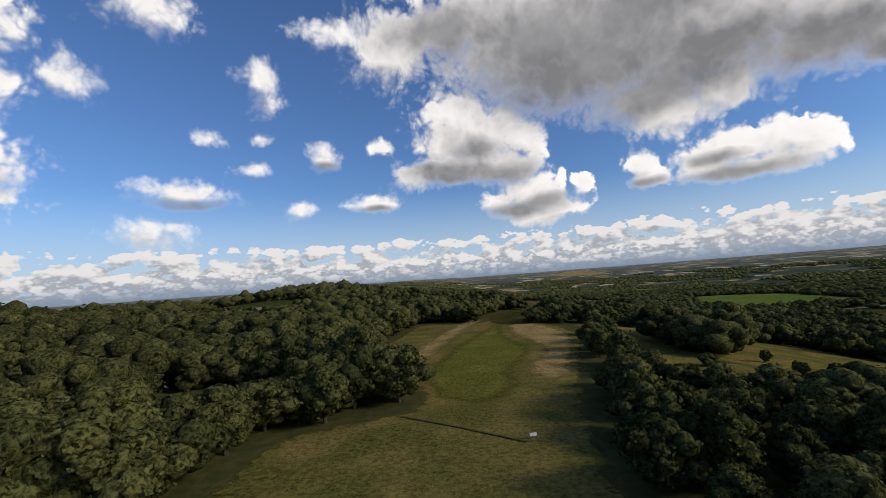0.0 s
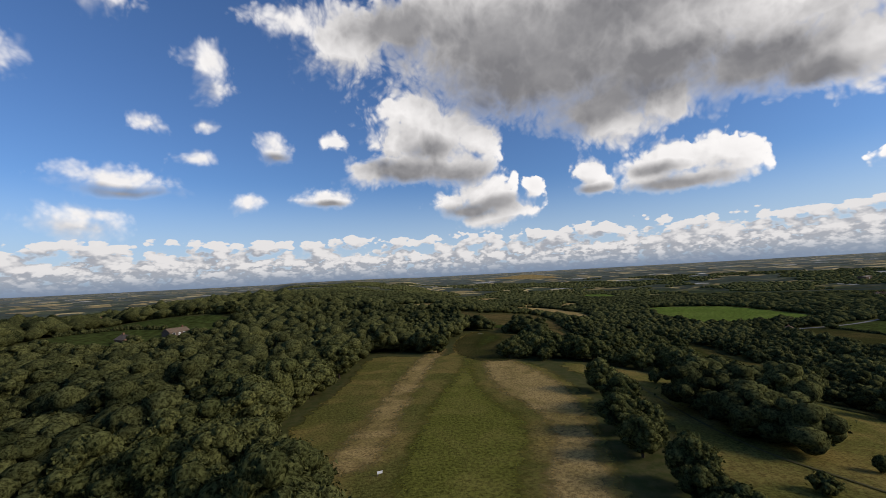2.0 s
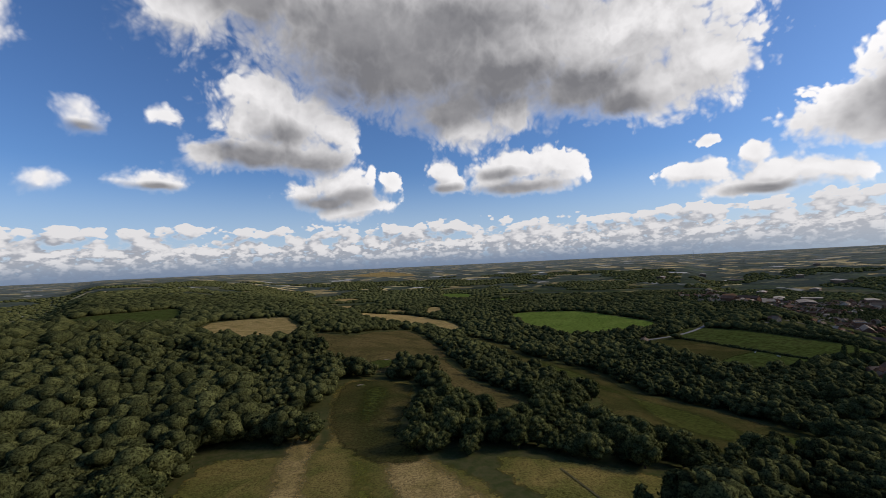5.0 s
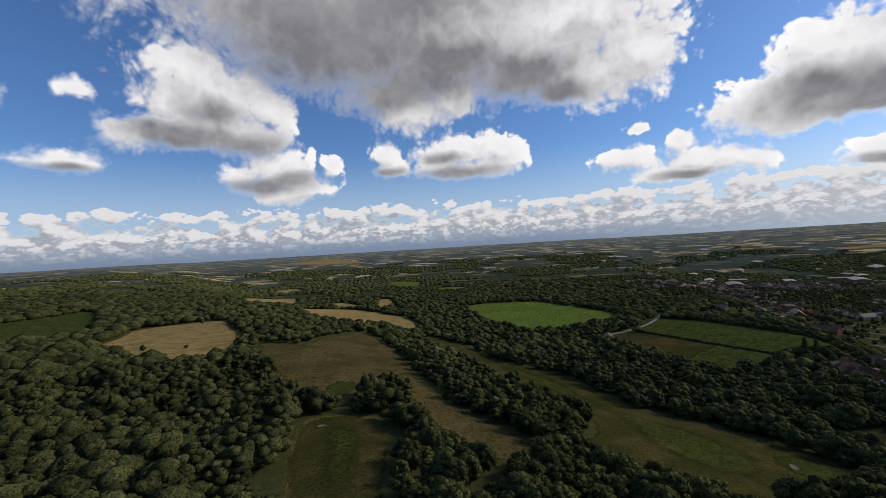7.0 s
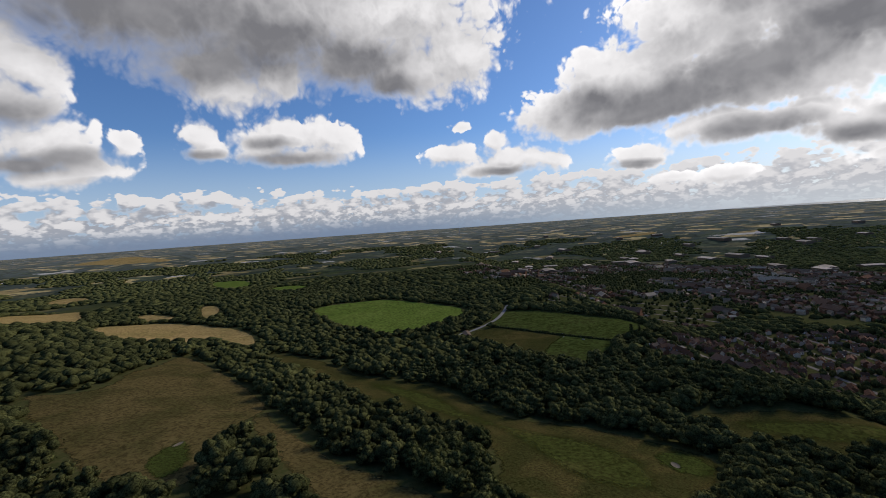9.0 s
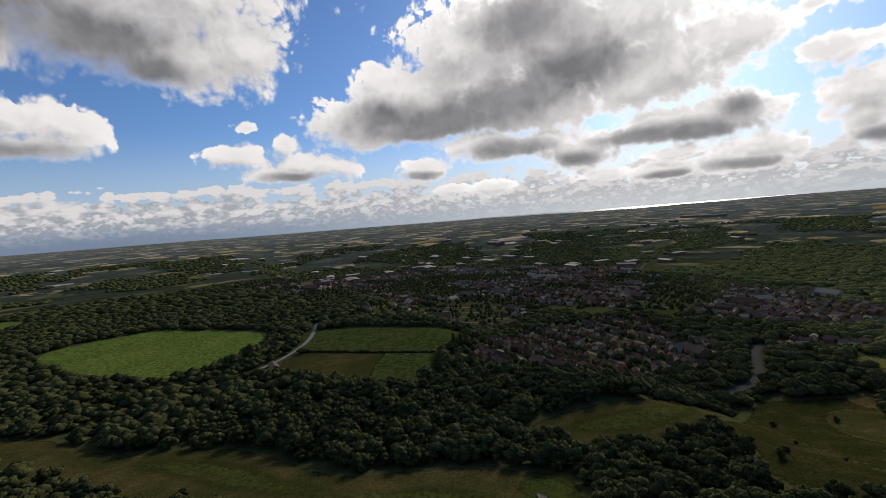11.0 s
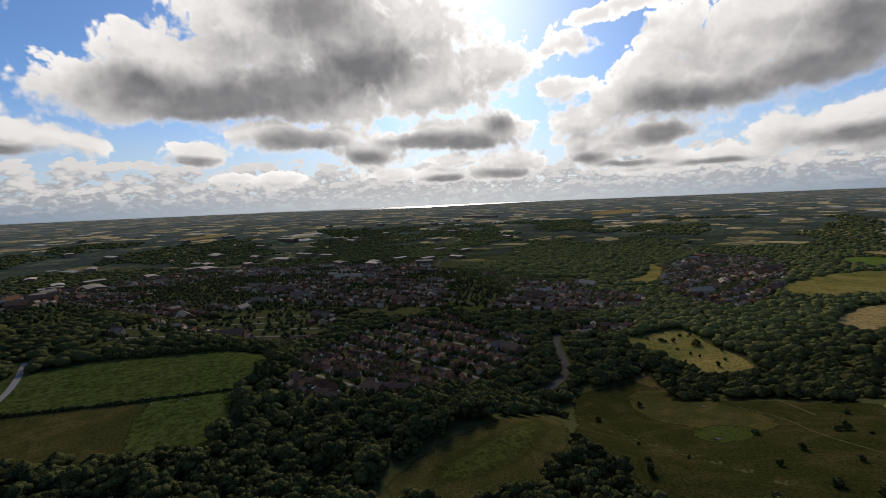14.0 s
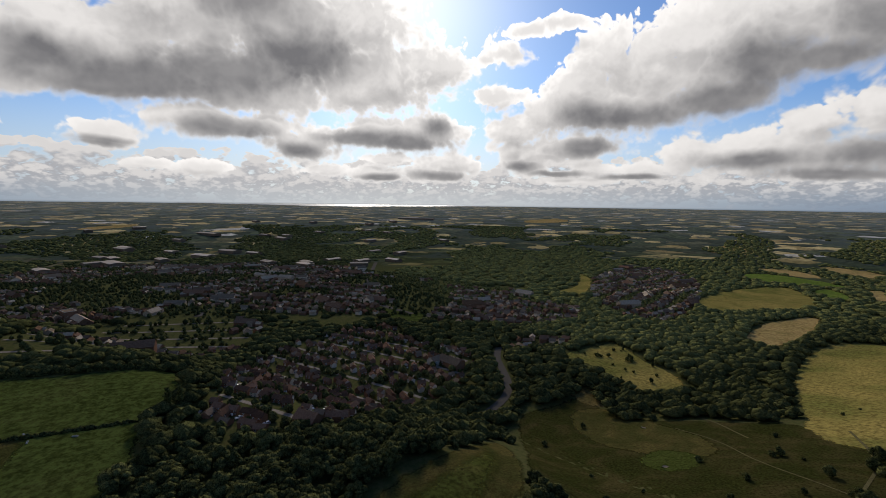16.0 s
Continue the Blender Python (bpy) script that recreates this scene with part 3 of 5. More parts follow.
def mesh_of(name, verts, faces, mat, smooth=False):
    """A mesh from arrays; faces is an (n, 3) or (n, 4) array."""
    me = bpy.data.meshes.new(name)
    verts, faces = np.asarray(verts, np.float32), np.asarray(faces, np.int32)
    n, k = faces.shape
    me.vertices.add(len(verts))
    me.vertices.foreach_set("co", verts.ravel())
    me.loops.add(n * k)
    me.loops.foreach_set("vertex_index", faces.ravel())
    me.polygons.add(n)
    me.polygons.foreach_set("loop_start", np.arange(0, n * k, k, dtype=np.int32))
    me.polygons.foreach_set("loop_total", np.full(n, k, np.int32))
    me.polygons.foreach_set("use_smooth", np.full(n, smooth))
    me.update(calc_edges=True)
    me.materials.append(mat)
    return me


def build_ground():
    radii = np.concatenate([np.arange(0, 700, 7.0), np.geomspace(700, 4960, 70)])
    spokes = 420
    ang = np.linspace(0, 2 * math.pi, spokes, endpoint=False)
    x = HUB[0] + radii[:, None] * np.cos(ang)
    y = HUB[1] + radii[:, None] * np.sin(ang)
    v = np.stack([x, y, ground_height(x, y)], -1).reshape(-1, 3)
    i, j = np.meshgrid(np.arange(len(radii) - 1), np.arange(spokes), indexing="ij")
    a, b = i * spokes + j, i * spokes + (j + 1) % spokes
    f = np.stack([a, a + spokes, b + spokes, b], -1).reshape(-1, 4)
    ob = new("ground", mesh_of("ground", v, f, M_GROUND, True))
    tagged(ob, "rolling land with hedged fields and a far wooded plain", "ground", kind="structure")


build_ground()


def rounded(points, cuts=3):
    """An outline with its corners worn round."""
    pts = np.array(points, float)
    for _ in range(cuts):
        nxt = np.roll(pts, -1, 0)
        pts = np.stack([pts * 0.75 + nxt * 0.25, pts * 0.25 + nxt * 0.75], 1).reshape(-1, 2)
    return pts


def inside(pts, poly):
    """Which of the points lie in the outline."""
    x, y = pts[:, 0], pts[:, 1]
    res = np.zeros(len(pts), bool)
    px, py = poly[:, 0], poly[:, 1]
    qx, qy = np.roll(px, -1), np.roll(py, -1)
    for a, b, c, d in zip(px, py, qx, qy):
        if b != d:
            res ^= ((b > y) != (d > y)) & (x < (c - a) * (y - b) / (d - b) + a)
    return res


def draped(name, outline, mat, lift, grid, label, cuts=3, category="field"):
    """A patch of land cover that follows the ground."""
    poly = rounded(outline, cuts) if cuts else np.array(outline, float)
    ring = []
    for a, b in zip(poly, np.roll(poly, -1, 0)):
        n = max(1, int(np.hypot(*(b - a)) / grid))
        ring += [a + (b - a) * k / n for k in range(n)]
    ring = np.array(ring)
    ring = ring + 0.22 * grid * (np.sin(ring[:, ::-1] * 0.9) * 0.6 + np.sin(ring[:, ::-1] * 2.3 + 1.0) * 0.5)
    lo, hi = ring.min(0), ring.max(0)
    gx, gy = np.meshgrid(np.arange(lo[0], hi[0], grid), np.arange(lo[1], hi[1], grid))
    pts = np.stack([gx.ravel(), gy.ravel()], 1)
    pts = pts[inside(pts, ring)]
    n = len(ring)
    allp = [Vector(p) for p in ring] + [Vector(p) for p in pts]
    v2, _, f, *_ = delaunay_2d_cdt(allp, [(k, (k + 1) % n) for k in range(n)], [list(range(n))], 2, 1e-4)
    v2 = np.array([tuple(p) for p in v2])
    tri = np.array([t for t in f if len(t) == 3])
    v = np.column_stack([v2, ground_height(v2[:, 0], v2[:, 1]) + lift])
    me = mesh_of(name, v, tri, mat, True)
    best = np.full(len(v2), 1e9)
    for a, b in zip(ring, np.roll(ring, -1, 0)):
        ab = b - a
        q = np.clip(((v2 - a) @ ab) / (ab @ ab + 1e-9), 0, 1)
        best = np.minimum(best, np.hypot(*(v2 - a - q[:, None] * ab).T))
    me.attributes.new("rim", "FLOAT", "POINT").data.foreach_set("value", best.astype(np.float32))
    return tagged(new(name, me), label, category, kind="structure")


# outlines in metres
FAIRWAY = [(62, 312), (44, 317), (34, 300), (25, 270), (21, 238), (7, 240), (-16, 250), (-20, 212), (-24, 180), (-32, 145), (-23, 118), (-7, 100), (-5, 80), (-30, 73), (-29, 53), (-38, 12),
           (-36, -48), (17, -48), (16, 44), (24, 80), (33, 110), (42, 138), (50, 160), (52, 194), (48, 212), (39, 222), (44, 244), (56, 262), (66, 284), (74, 300)]
LEFT_CLEARING = [(-66, 42), (-54, 40), (-50, 24), (-56, 8), (-70, 12)]
CAR_PARK = [(-62, 85), (-60, 95), (-53, 106), (-47, 104), (-46, 92), (-53, 83)]
CAR_PARK_GRASS = [(-45, 98), (-38, 96), (-36, 84), (-44, 78), (-52, 80), (-50, 86), (-45, 92)]
EAST_ROUGH = [(43, 88), (48, 112), (54, 136), (60, 160), (58, 178), (56, 196), (60, 212), (72, 204), (86, 196), (98, 182), (112, 170), (128, 158), (124, 142), (130, 126), (160, 130), (185, 92),
              (160, 76), (125, 76), (98, 82), (78, 82), (66, 78), (54, 74), (44, 74)]
LANE = [(128, 380), (118, 360), (112, 325), (107, 305), (108, 285), (110, 265), (106, 247), (88, 240), (83, 262), (86, 285), (91, 305), (99, 335), (108, 366)]
LONG_HOLE = [(222, 530), (230, 495), (228, 455), (212, 412), (222, 380), (226, 352), (216, 322), (203, 297), (197, 278), (205, 257), (210, 236), (208, 212), (206, 188), (156, 188), (130, 198), (114, 228),
             (126, 248), (148, 256), (163, 278), (162, 300), (162, 328), (175, 363), (185, 405), (195, 470)]
BROWN_FIELD = [(55, 508), (63, 495), (78, 481), (96, 489), (109, 518), (128, 528), (150, 552), (168, 572), (164, 520), (152, 460), (140, 412), (128, 376), (106, 366), (88, 356), (72, 328), (56, 322), (50, 345), (48, 385), (50, 450), (58, 500)]
TAN_FIELD = [(-57, 576), (-42, 625), (-30, 690), (24, 684), (54, 675), (48, 602), (53, 553), (36, 478), (22, 440), (-2, 440), (-26, 474)]
FAR_PASTURE = [(-216, 672), (-150, 790), (-118, 850), (-92, 964), (-62, 690), (-78, 632), (-150, 600)]
STUBBLE_STRIPS = [[(100, 1060), (180, 1315), (275, 1320), (271, 1234), (190, 920), (115, 910)], [(183, 880), (252, 860), (262, 784), (280, 650), (222, 555), (228, 607), (236, 652), (179, 647), (158, 753)],
                  [(283, 1020), (296, 894), (267, 835), (246, 889)], [(370, 985), (382, 941), (312, 795), (283, 790)], [(332, 1845), (421, 1793), (371, 1601), (290, 1602)],
                  [(640, 2960), (761, 3070), (1010, 3300), (1009, 2893), (997, 2547), (786, 2674)]]
EAST_HOLE = [(252, 210), (267, 193), (280, 172), (290, 145), (306, 118), (326, 94), (300, 98), (250, 126), (236, 145), (232, 160), (230, 178), (238, 196)]
PADDOCK_ROUGH = [(386, 398), (378, 328), (376, 271), (310, 274), (308, 296), (318, 350), (338, 396), (365, 405)]
PADDOCK_GREEN = [(440, 430), (476, 412), (467, 340), (464, 300), (460, 268), (405, 261), (377, 271), (375, 300), (378, 330), (386, 400)]
PADDOCK_SIDE = [(378, 322), (376, 271), (330, 273), (310, 274), (308, 312), (340, 320)]
GLADE = [(-175, 352), (-115, 354), (-95, 318), (-97, 292), (-112, 262), (-124, 228), (-160, 226), (-190, 290)]
BRIGHT_PASTURE = [(396, 712), (450, 684), (490, 648), (485, 590), (474, 500), (457, 478), (407, 450), (360, 455), (334, 470), (322, 485), (328, 532), (345, 600)]
FAR_GREENS = [[(717, 1719), (790, 1548), (692, 1362), (553, 1235)], [(597, 1160), (670, 1122), (594, 955), (520, 960)]]
LOWER_ROUGH = [(345, 66), (364, 48), (362, 30), (366, -8), (380, -22), (352, -12), (318, 10), (300, -26), (270, -44), (250, -64), (205, -40), (170, -8), (170, 72), (190, 101), (205, 124), (240, 112), (268, 117), (300, 90)]
SOUTH_FIELD = [(228, -30), (268, -104), (325, -214), (358, -327), (353, -385), (320, -400), (246, -370), (132, -276), (96, -120), (120, -24), (163, -10), (197, -34)]
BUSHY_FIELD = [(446, -50), (450, -84), (456, -136), (428, -130), (400, -118), (374, -118), (345, -105), (336, -60), (368, -54), (410, -64)]
UPPER_FIELDS = [[(420, -302), (444, -417), (440, -512), (406, -445), (372, -311), (382, -258)], [(580, -440), (636, -620), (640, -830), (528, -700), (466, -566), (480, -470), (500, -362)],
                [(805, -950), (783, -1035), (615, -1005), (570, -923), (629, -890), (719, -845)], [(873, -1090), (807, -1190), (673, -1092), (725, -1030)],
                [(588, -804), (592, -900), (505, -780), (494, -710)], [(818, -1326), (662, -1345), (610, -1195), (719, -1220)], [(559, -957), (544, -1012), (455, -771), (479, -785)]]
PALE_FIELD = [(720, -272), (755, -368), (920, -505), (885, -515), (690, -332), (672, -265)]
VERGE = [(708, 54), (700, 34), (649, 2), (603, 24), (622, 55)]

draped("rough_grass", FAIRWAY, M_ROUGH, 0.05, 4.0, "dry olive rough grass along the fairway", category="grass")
draped("fairway", [(40, 270), (34, 268), (31, 255), (25, 235), (17, 200), (4, 165), (-5, 125), (-8, 100), (0, 80), (14, 84), (17, 113), (23, 122), (29, 142), (24, 160), (24, 190), (31, 230), (38, 252)], M_FAIRWAY, 0.09, 3.0, "mown green golf fairway", category="grass")
draped("dry_grass", [(25, 262), (9, 256), (-6, 190), (-13, 150), (-21, 126), (-14, 119), (-6, 123), (1, 165), (13, 222)], M_TAN, 0.12, 3.0, "strip of tan dried-out long grass", category="grass")
draped("dry_grass", [(44, 262), (41, 240), (50, 184), (46, 154), (34, 116), (26, 93), (16, 96), (18, 113), (24, 122), (30, 142), (25, 162), (25, 190), (32, 230)], M_TAN, 0.12, 3.0, "broad strip of brown dried-out long grass", category="grass")
# cloud shade over the far end, laid on as a darker patch
draped("rough_grass", [(60, 310), (45, 315), (35, 299), (26, 270), (22, 240), (30, 216), (46, 214), (42, 232), (46, 246), (57, 264), (66, 285), (72, 299)], M_ROUGH_SHADED, 0.13, 3.0, "rough grass round the tee, darkened like cloud shade", category="grass")
draped("golf_tee", [(54, 304), (47, 304), (40, 286), (32, 262), (32, 246), (40, 250), (50, 268), (58, 284), (62, 297)], M_FAIRWAY_DARK, 0.17, 3.0, "dull mown grass at the end of the fairway", category="grass")
draped("clearing", LEFT_CLEARING, M_ROUGH, 0.1, 4.0, "small dull green clearing among trees", category="grass")
draped("rough_grass", CAR_PARK_GRASS, M_ROUGH, 0.06, 4.0, "patch of green grass beside a car park", category="grass")
draped("car_park", CAR_PARK, M_TRACK, 0.1, 3.0, "pale gravel car park among trees", category="car park")
draped("rough_grass", EAST_ROUGH, M_ROUGH, 0.10, 4.0, "dry rough grass beside a belt of trees", category="grass")
draped("putting_green", [(49, 88), (55, 94), (61, 95), (61, 88), (56, 82), (50, 82)], M_GREEN, 0.12, 3.0, "smooth dark putting green", category="grass")
draped("grass_lane", LANE, M_BROWN, 0.1, 4.0, "narrow grassy lane between tree belts", category="grass")
draped("golf_hole", LONG_HOLE, M_ROUGH_SHADED, 0.05, 4.0, "long golf hole in dry grass between woods", category="grass")
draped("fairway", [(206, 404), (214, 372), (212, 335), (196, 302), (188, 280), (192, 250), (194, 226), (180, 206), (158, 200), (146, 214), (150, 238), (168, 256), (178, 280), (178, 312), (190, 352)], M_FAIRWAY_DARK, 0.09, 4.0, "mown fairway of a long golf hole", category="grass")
draped("putting_green", [(180, 206), (194, 214), (206, 204), (197, 190), (180, 190)], M_GREEN, 0.14, 3.0, "smooth putting green with a bunker", category="grass")
draped("dry_field", BROWN_FIELD, M_BROWN, 0.06, 6.0, "brown dried-out golf rough")
draped("putting_green", [(60, 346), (70, 362), (82, 364), (80, 350), (70, 336), (62, 334)], M_GREEN, 0.14, 3.0, "putting green at the end of brown rough", category="grass")
draped("dry_field", TAN_FIELD, M_TAN, 0.10, 8.0, "tan dry grass field behind the wood")
draped("pasture", GLADE, M_PASTURE_DULL, 0.12, 6.0, "small green pasture beside a farmhouse")
draped("pasture", FAR_PASTURE, M_PASTURE_DULL, 0.12, 10.0, "green pasture behind the wood")
for s in STUBBLE_STRIPS:
    draped("stubble_field", s, M_STUBBLE, 0.3, 10.0, "pale yellow stubble field")
draped("golf_hole", EAST_HOLE, M_ROUGH_SHADED, 0.05, 4.0, "curved golf hole above the town", category="grass")
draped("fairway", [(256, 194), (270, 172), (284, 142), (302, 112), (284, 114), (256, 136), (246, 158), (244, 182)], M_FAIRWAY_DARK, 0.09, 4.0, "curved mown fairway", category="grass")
draped("paddock", PADDOCK_ROUGH, M_ROUGH_SHADED, 0.06, 5.0, "rough brown-green paddock", cuts=0)
draped("paddock", PADDOCK_SIDE, M_PASTURE_DULL, 0.2, 5.0, "grazed dark green paddock", cuts=0)
draped("paddock", PADDOCK_GREEN, M_PASTURE_DULL, 0.06, 5.0, "even green paddock beside the town", cuts=0)
draped("pasture", BRIGHT_PASTURE, M_PASTURE, 0.06, 6.0, "bright green rolling pasture", cuts=2)
for s in FAR_GREENS:
    draped("pasture", s, M_PASTURE, 0.5, 20.0, "far light green pasture")
draped("rough_grass", LOWER_ROUGH, M_ROUGH_DEEP_SHADE, 0.05, 4.0, "wide golf rough below the wood, coloured for cloud shade", category="grass")
draped("putting_green", [(240, 48), (266, 53), (274, 24), (246, 17)], M_GREEN, 0.12, 3.0, "dark putting green in the rough", category="grass")
draped("fairway", [(355, 18), (340, -16), (300, -12), (262, -8), (242, 18), (262, 38), (310, 44)], M_ROUGH_SHADED, 0.10, 4.0, "dull mown fairway in the rough", category="grass")
draped("scrub", [(384, -8), (376, -40), (350, -30), (340, -12), (356, 4)], M_BROWN, 0.10, 4.0, "patch of brown scrub", category="grass")
draped("golf_hole", SOUTH_FIELD, M_WHEAT, 0.12, 6.0, "sunny yellow-green golf hole", category="grass")
draped("bushy_field", BUSHY_FIELD, M_WHEAT, 0.12, 5.0, "golden field dotted with bushes")
for s, mat in zip(UPPER_FIELDS, (M_STUBBLE, M_WHEAT, M_PASTURE, M_STUBBLE, M_PASTURE, M_STUBBLE, M_STUBBLE)):
    draped("field", s, mat, 0.4, 12.0, "large open farm field", cuts=1)
for s in ([(2325, 815), (2491, 637), (2377, 618), (2266, 782)], [(1927, -917), (1954, -1067), (1798, -943), (1827, -885)], [(2255, -1298), (2200, -1589), (2047, -1457), (2111, -1214)],
          [(1500, 985), (1610, 900), (1540, 850), (1450, 930)], [(1150, -1290), (1180, -1480), (1010, -1500), (1000, -1330)]):
    draped("stubble_field", s, M_STUBBLE, 0.8, 25.0, "far golden stubble field on the plain", cuts=1)
draped("pasture", PALE_FIELD, M_WHEAT, 0.4, 10.0, "pale green meadow in the town")
draped("verge", VERGE, M_PASTURE_DULL, 0.4, 10.0, "green verge beside a road", category="grass")


def sea():
    """A strip of open water at the rim of the plain, below the sun."""
    m, t, b = material("sea_water", 0.3)
    b.inputs["Base Color"].default_value = (0.03, 0.05, 0.06, 1)
    b.inputs["Specular IOR Level"].default_value = 0.6
    p = node(t, "ShaderNodeNewGeometry").outputs["Position"]
    bump(t, b, node(t, "ShaderNodeTexNoise", [("Vector", p), ("Scale", 0.05), ("Detail", 4.0)]).outputs["Fac"], 0.15, 0.5)
    ang = np.radians(np.linspace(84, 121, 60))
    rows = []
    taper = np.abs(np.linspace(-1, 1, 60)) ** 1.5
    for k, lift in ((0.0, 2.0), (0.5, 3.5), (1.0, 5.0)):
        shore = 4050 + 850 * taper + np.sin(ang * 47) * 40
        r = shore + (4955 - shore) * k
        x, y = HUB[0] + r * np.sin(ang), HUB[1] + r * np.cos(ang)
        rows.append(np.column_stack([x, y, ground_height(x, y) + lift]))
    n = len(ang)
    i = np.arange(n - 1)
    f = np.concatenate([np.stack([k * n + i, (k + 1) * n + i, (k + 1) * n + i + 1, k * n + i + 1], 1) for k in (0, 1)])[:, ::-1]
    tagged(new("water", mesh_of("water", np.concatenate(rows), f, m, True)), "glinting strip of sea along the horizon", "water", kind="structure")


sea()


def strip(name, line, width, mat, lift, label, category):
    """A road or path along a line."""
    pts = np.array(line, float)
    for _ in range(3):
        mid = np.stack([pts[:-1] * 0.75 + pts[1:] * 0.25, pts[:-1] * 0.25 + pts[1:] * 0.75], 1).reshape(-1, 2)
        pts = np.vstack([pts[:1], mid, pts[-1:]])
    fine = [pts[0]]
    for a, b in zip(pts, pts[1:]):
        n = max(1, int(np.hypot(*(b - a)) / 4))
        fine += [a + (b - a) * k / n for k in range(1, n + 1)]
    pts = np.array(fine)
    tan = np.gradient(pts, axis=0)
    tan /= np.linalg.norm(tan, axis=1)[:, None] + 1e-9
    side = np.stack([-tan[:, 1], tan[:, 0]], 1) * width / 2
    rows = [pts - side, pts, pts + side]
    v = np.concatenate([np.column_stack([r, ground_height(r[:, 0], r[:, 1]) + lift]) for r in rows])
    n = len(pts)
    i = np.arange(n - 1)
    f = np.concatenate([np.stack([k * n + i, k * n + i + 1, (k + 1) * n + i + 1, (k + 1) * n + i], 1) for k in (1, 0)])[:, ::-1]
    ob = new(name, mesh_of(name, v, f, mat, True))
    tagged(ob, label, category, kind="structure")


strip("track", [(330, 420), (352, 410), (382, 407), (416, 410), (450, 420), (494, 438)], 4, M_TRACK, 0.35, "pale gravel farm track", "road")
strip("road", [(504, -24), (466, 6), (437, 17), (413, 27), (393, 40), (378, 60), (366, 84)], 6.5, M_ASPHALT, 0.4, "grey road curving down through trees", "road")
strip("road", [(990, 262), (857, 258), (793, 266), (740, 276)], 9, M_ASPHALT, 0.5, "straight grey town road", "road")
strip("road", [(1303, -124), (1064, -40), (899, 15), (814, 36), (723, 46), (650, 20)], 9, M_ASPHALT, 0.5, "grey main road through the town", "road")
strip("footpath", [(73, 196), (68, 162), (63, 137), (62, 116), (66, 106), (69, 98), (72, 88)], 0.7, M_WORN, 0.25, "dark worn path across rough grass", "path")
strip("footpath", [(-9, 78), (0, 71), (10, 62)], 0.5, M_WORN, 0.22, "dark worn path across the fairway", "path")
strip("footpath", [(192, 24), (228, 14), (258, -6), (288, -10)], 0.7, M_WORN, 0.2, "dark worn path in the rough", "path")
strip("footpath", [(185, 47), (190, 19), (198, -19), (225, -60)], 1.2, M_WORN, 0.2, "worn path down the rough", "path")
strip("footpath", [(251, -19), (291, -43), (330, -30)], 1.0, M_WORN, 0.2, "worn path along the wood", "path")


# ---------------------------------------------------------------- trees
def leaf_cards(rng, centre, radius, count, size, flat=0.8):
    """count small folded leaf sprays on the outside of one billow."""
    d = rng.normal(size=(count, 3))
    d /= np.linalg.norm(d, axis=1)[:, None]
    d[:, 2] = np.abs(d[:, 2]) * 1.0 - 0.25
    d /= np.linalg.norm(d, axis=1)[:, None]
    p = centre + d * radius * rng.uniform(0.75, 1.08, (count, 1)) * (1, 1, flat)
    n = d + 0.55 * rng.normal(size=(count, 3))
    n /= np.linalg.norm(n, axis=1)[:, None]
    a = np.cross(n, rng.normal(size=(count, 3)))
    a /= np.linalg.norm(a, axis=1)[:, None]
    b = np.cross(n, a)
    s = size * rng.uniform(0.6, 1.25, (count, 1))
    droop = n * s * 0.35
    v = np.stack([p - a * s, p - b * s * 0.7 - droop, p + a * s, p + b * s * 0.7 - droop], 1)
    return v.reshape(-1, 3)


def core(rng, rx, rz, mid, seg, rings):
    """The dark, lumpy inside of a crown."""
    th = np.linspace(0, 2 * math.pi, seg, endpoint=False)
    ph = np.linspace(-1.2, 1.42, rings)
    wob = rng.uniform(0.76, 1.15, (rings, seg))
    x = rx * np.cos(ph)[:, None] * np.cos(th) * wob
    y = rx * np.cos(ph)[:, None] * np.sin(th) * wob
    z = mid + rz * np.sin(ph)[:, None] * (0.9 + 0.1 * wob)
    v = np.stack([x, y, z + 0 * x], -1).reshape(-1, 3)
    i, j = np.meshgrid(np.arange(rings - 1), np.arange(seg), indexing="ij")
    a, b = i * seg + j, i * seg + (j + 1) % seg
    return v, np.stack([a, b, b + seg, a + seg], -1).reshape(-1, 4)


def dome(rng, c, r, seg, rings):
    """One leafy billow: a lumpy ball."""
    v, f = core(rng, r, r * 0.86, 0.0, seg, rings)
    return v + c, f


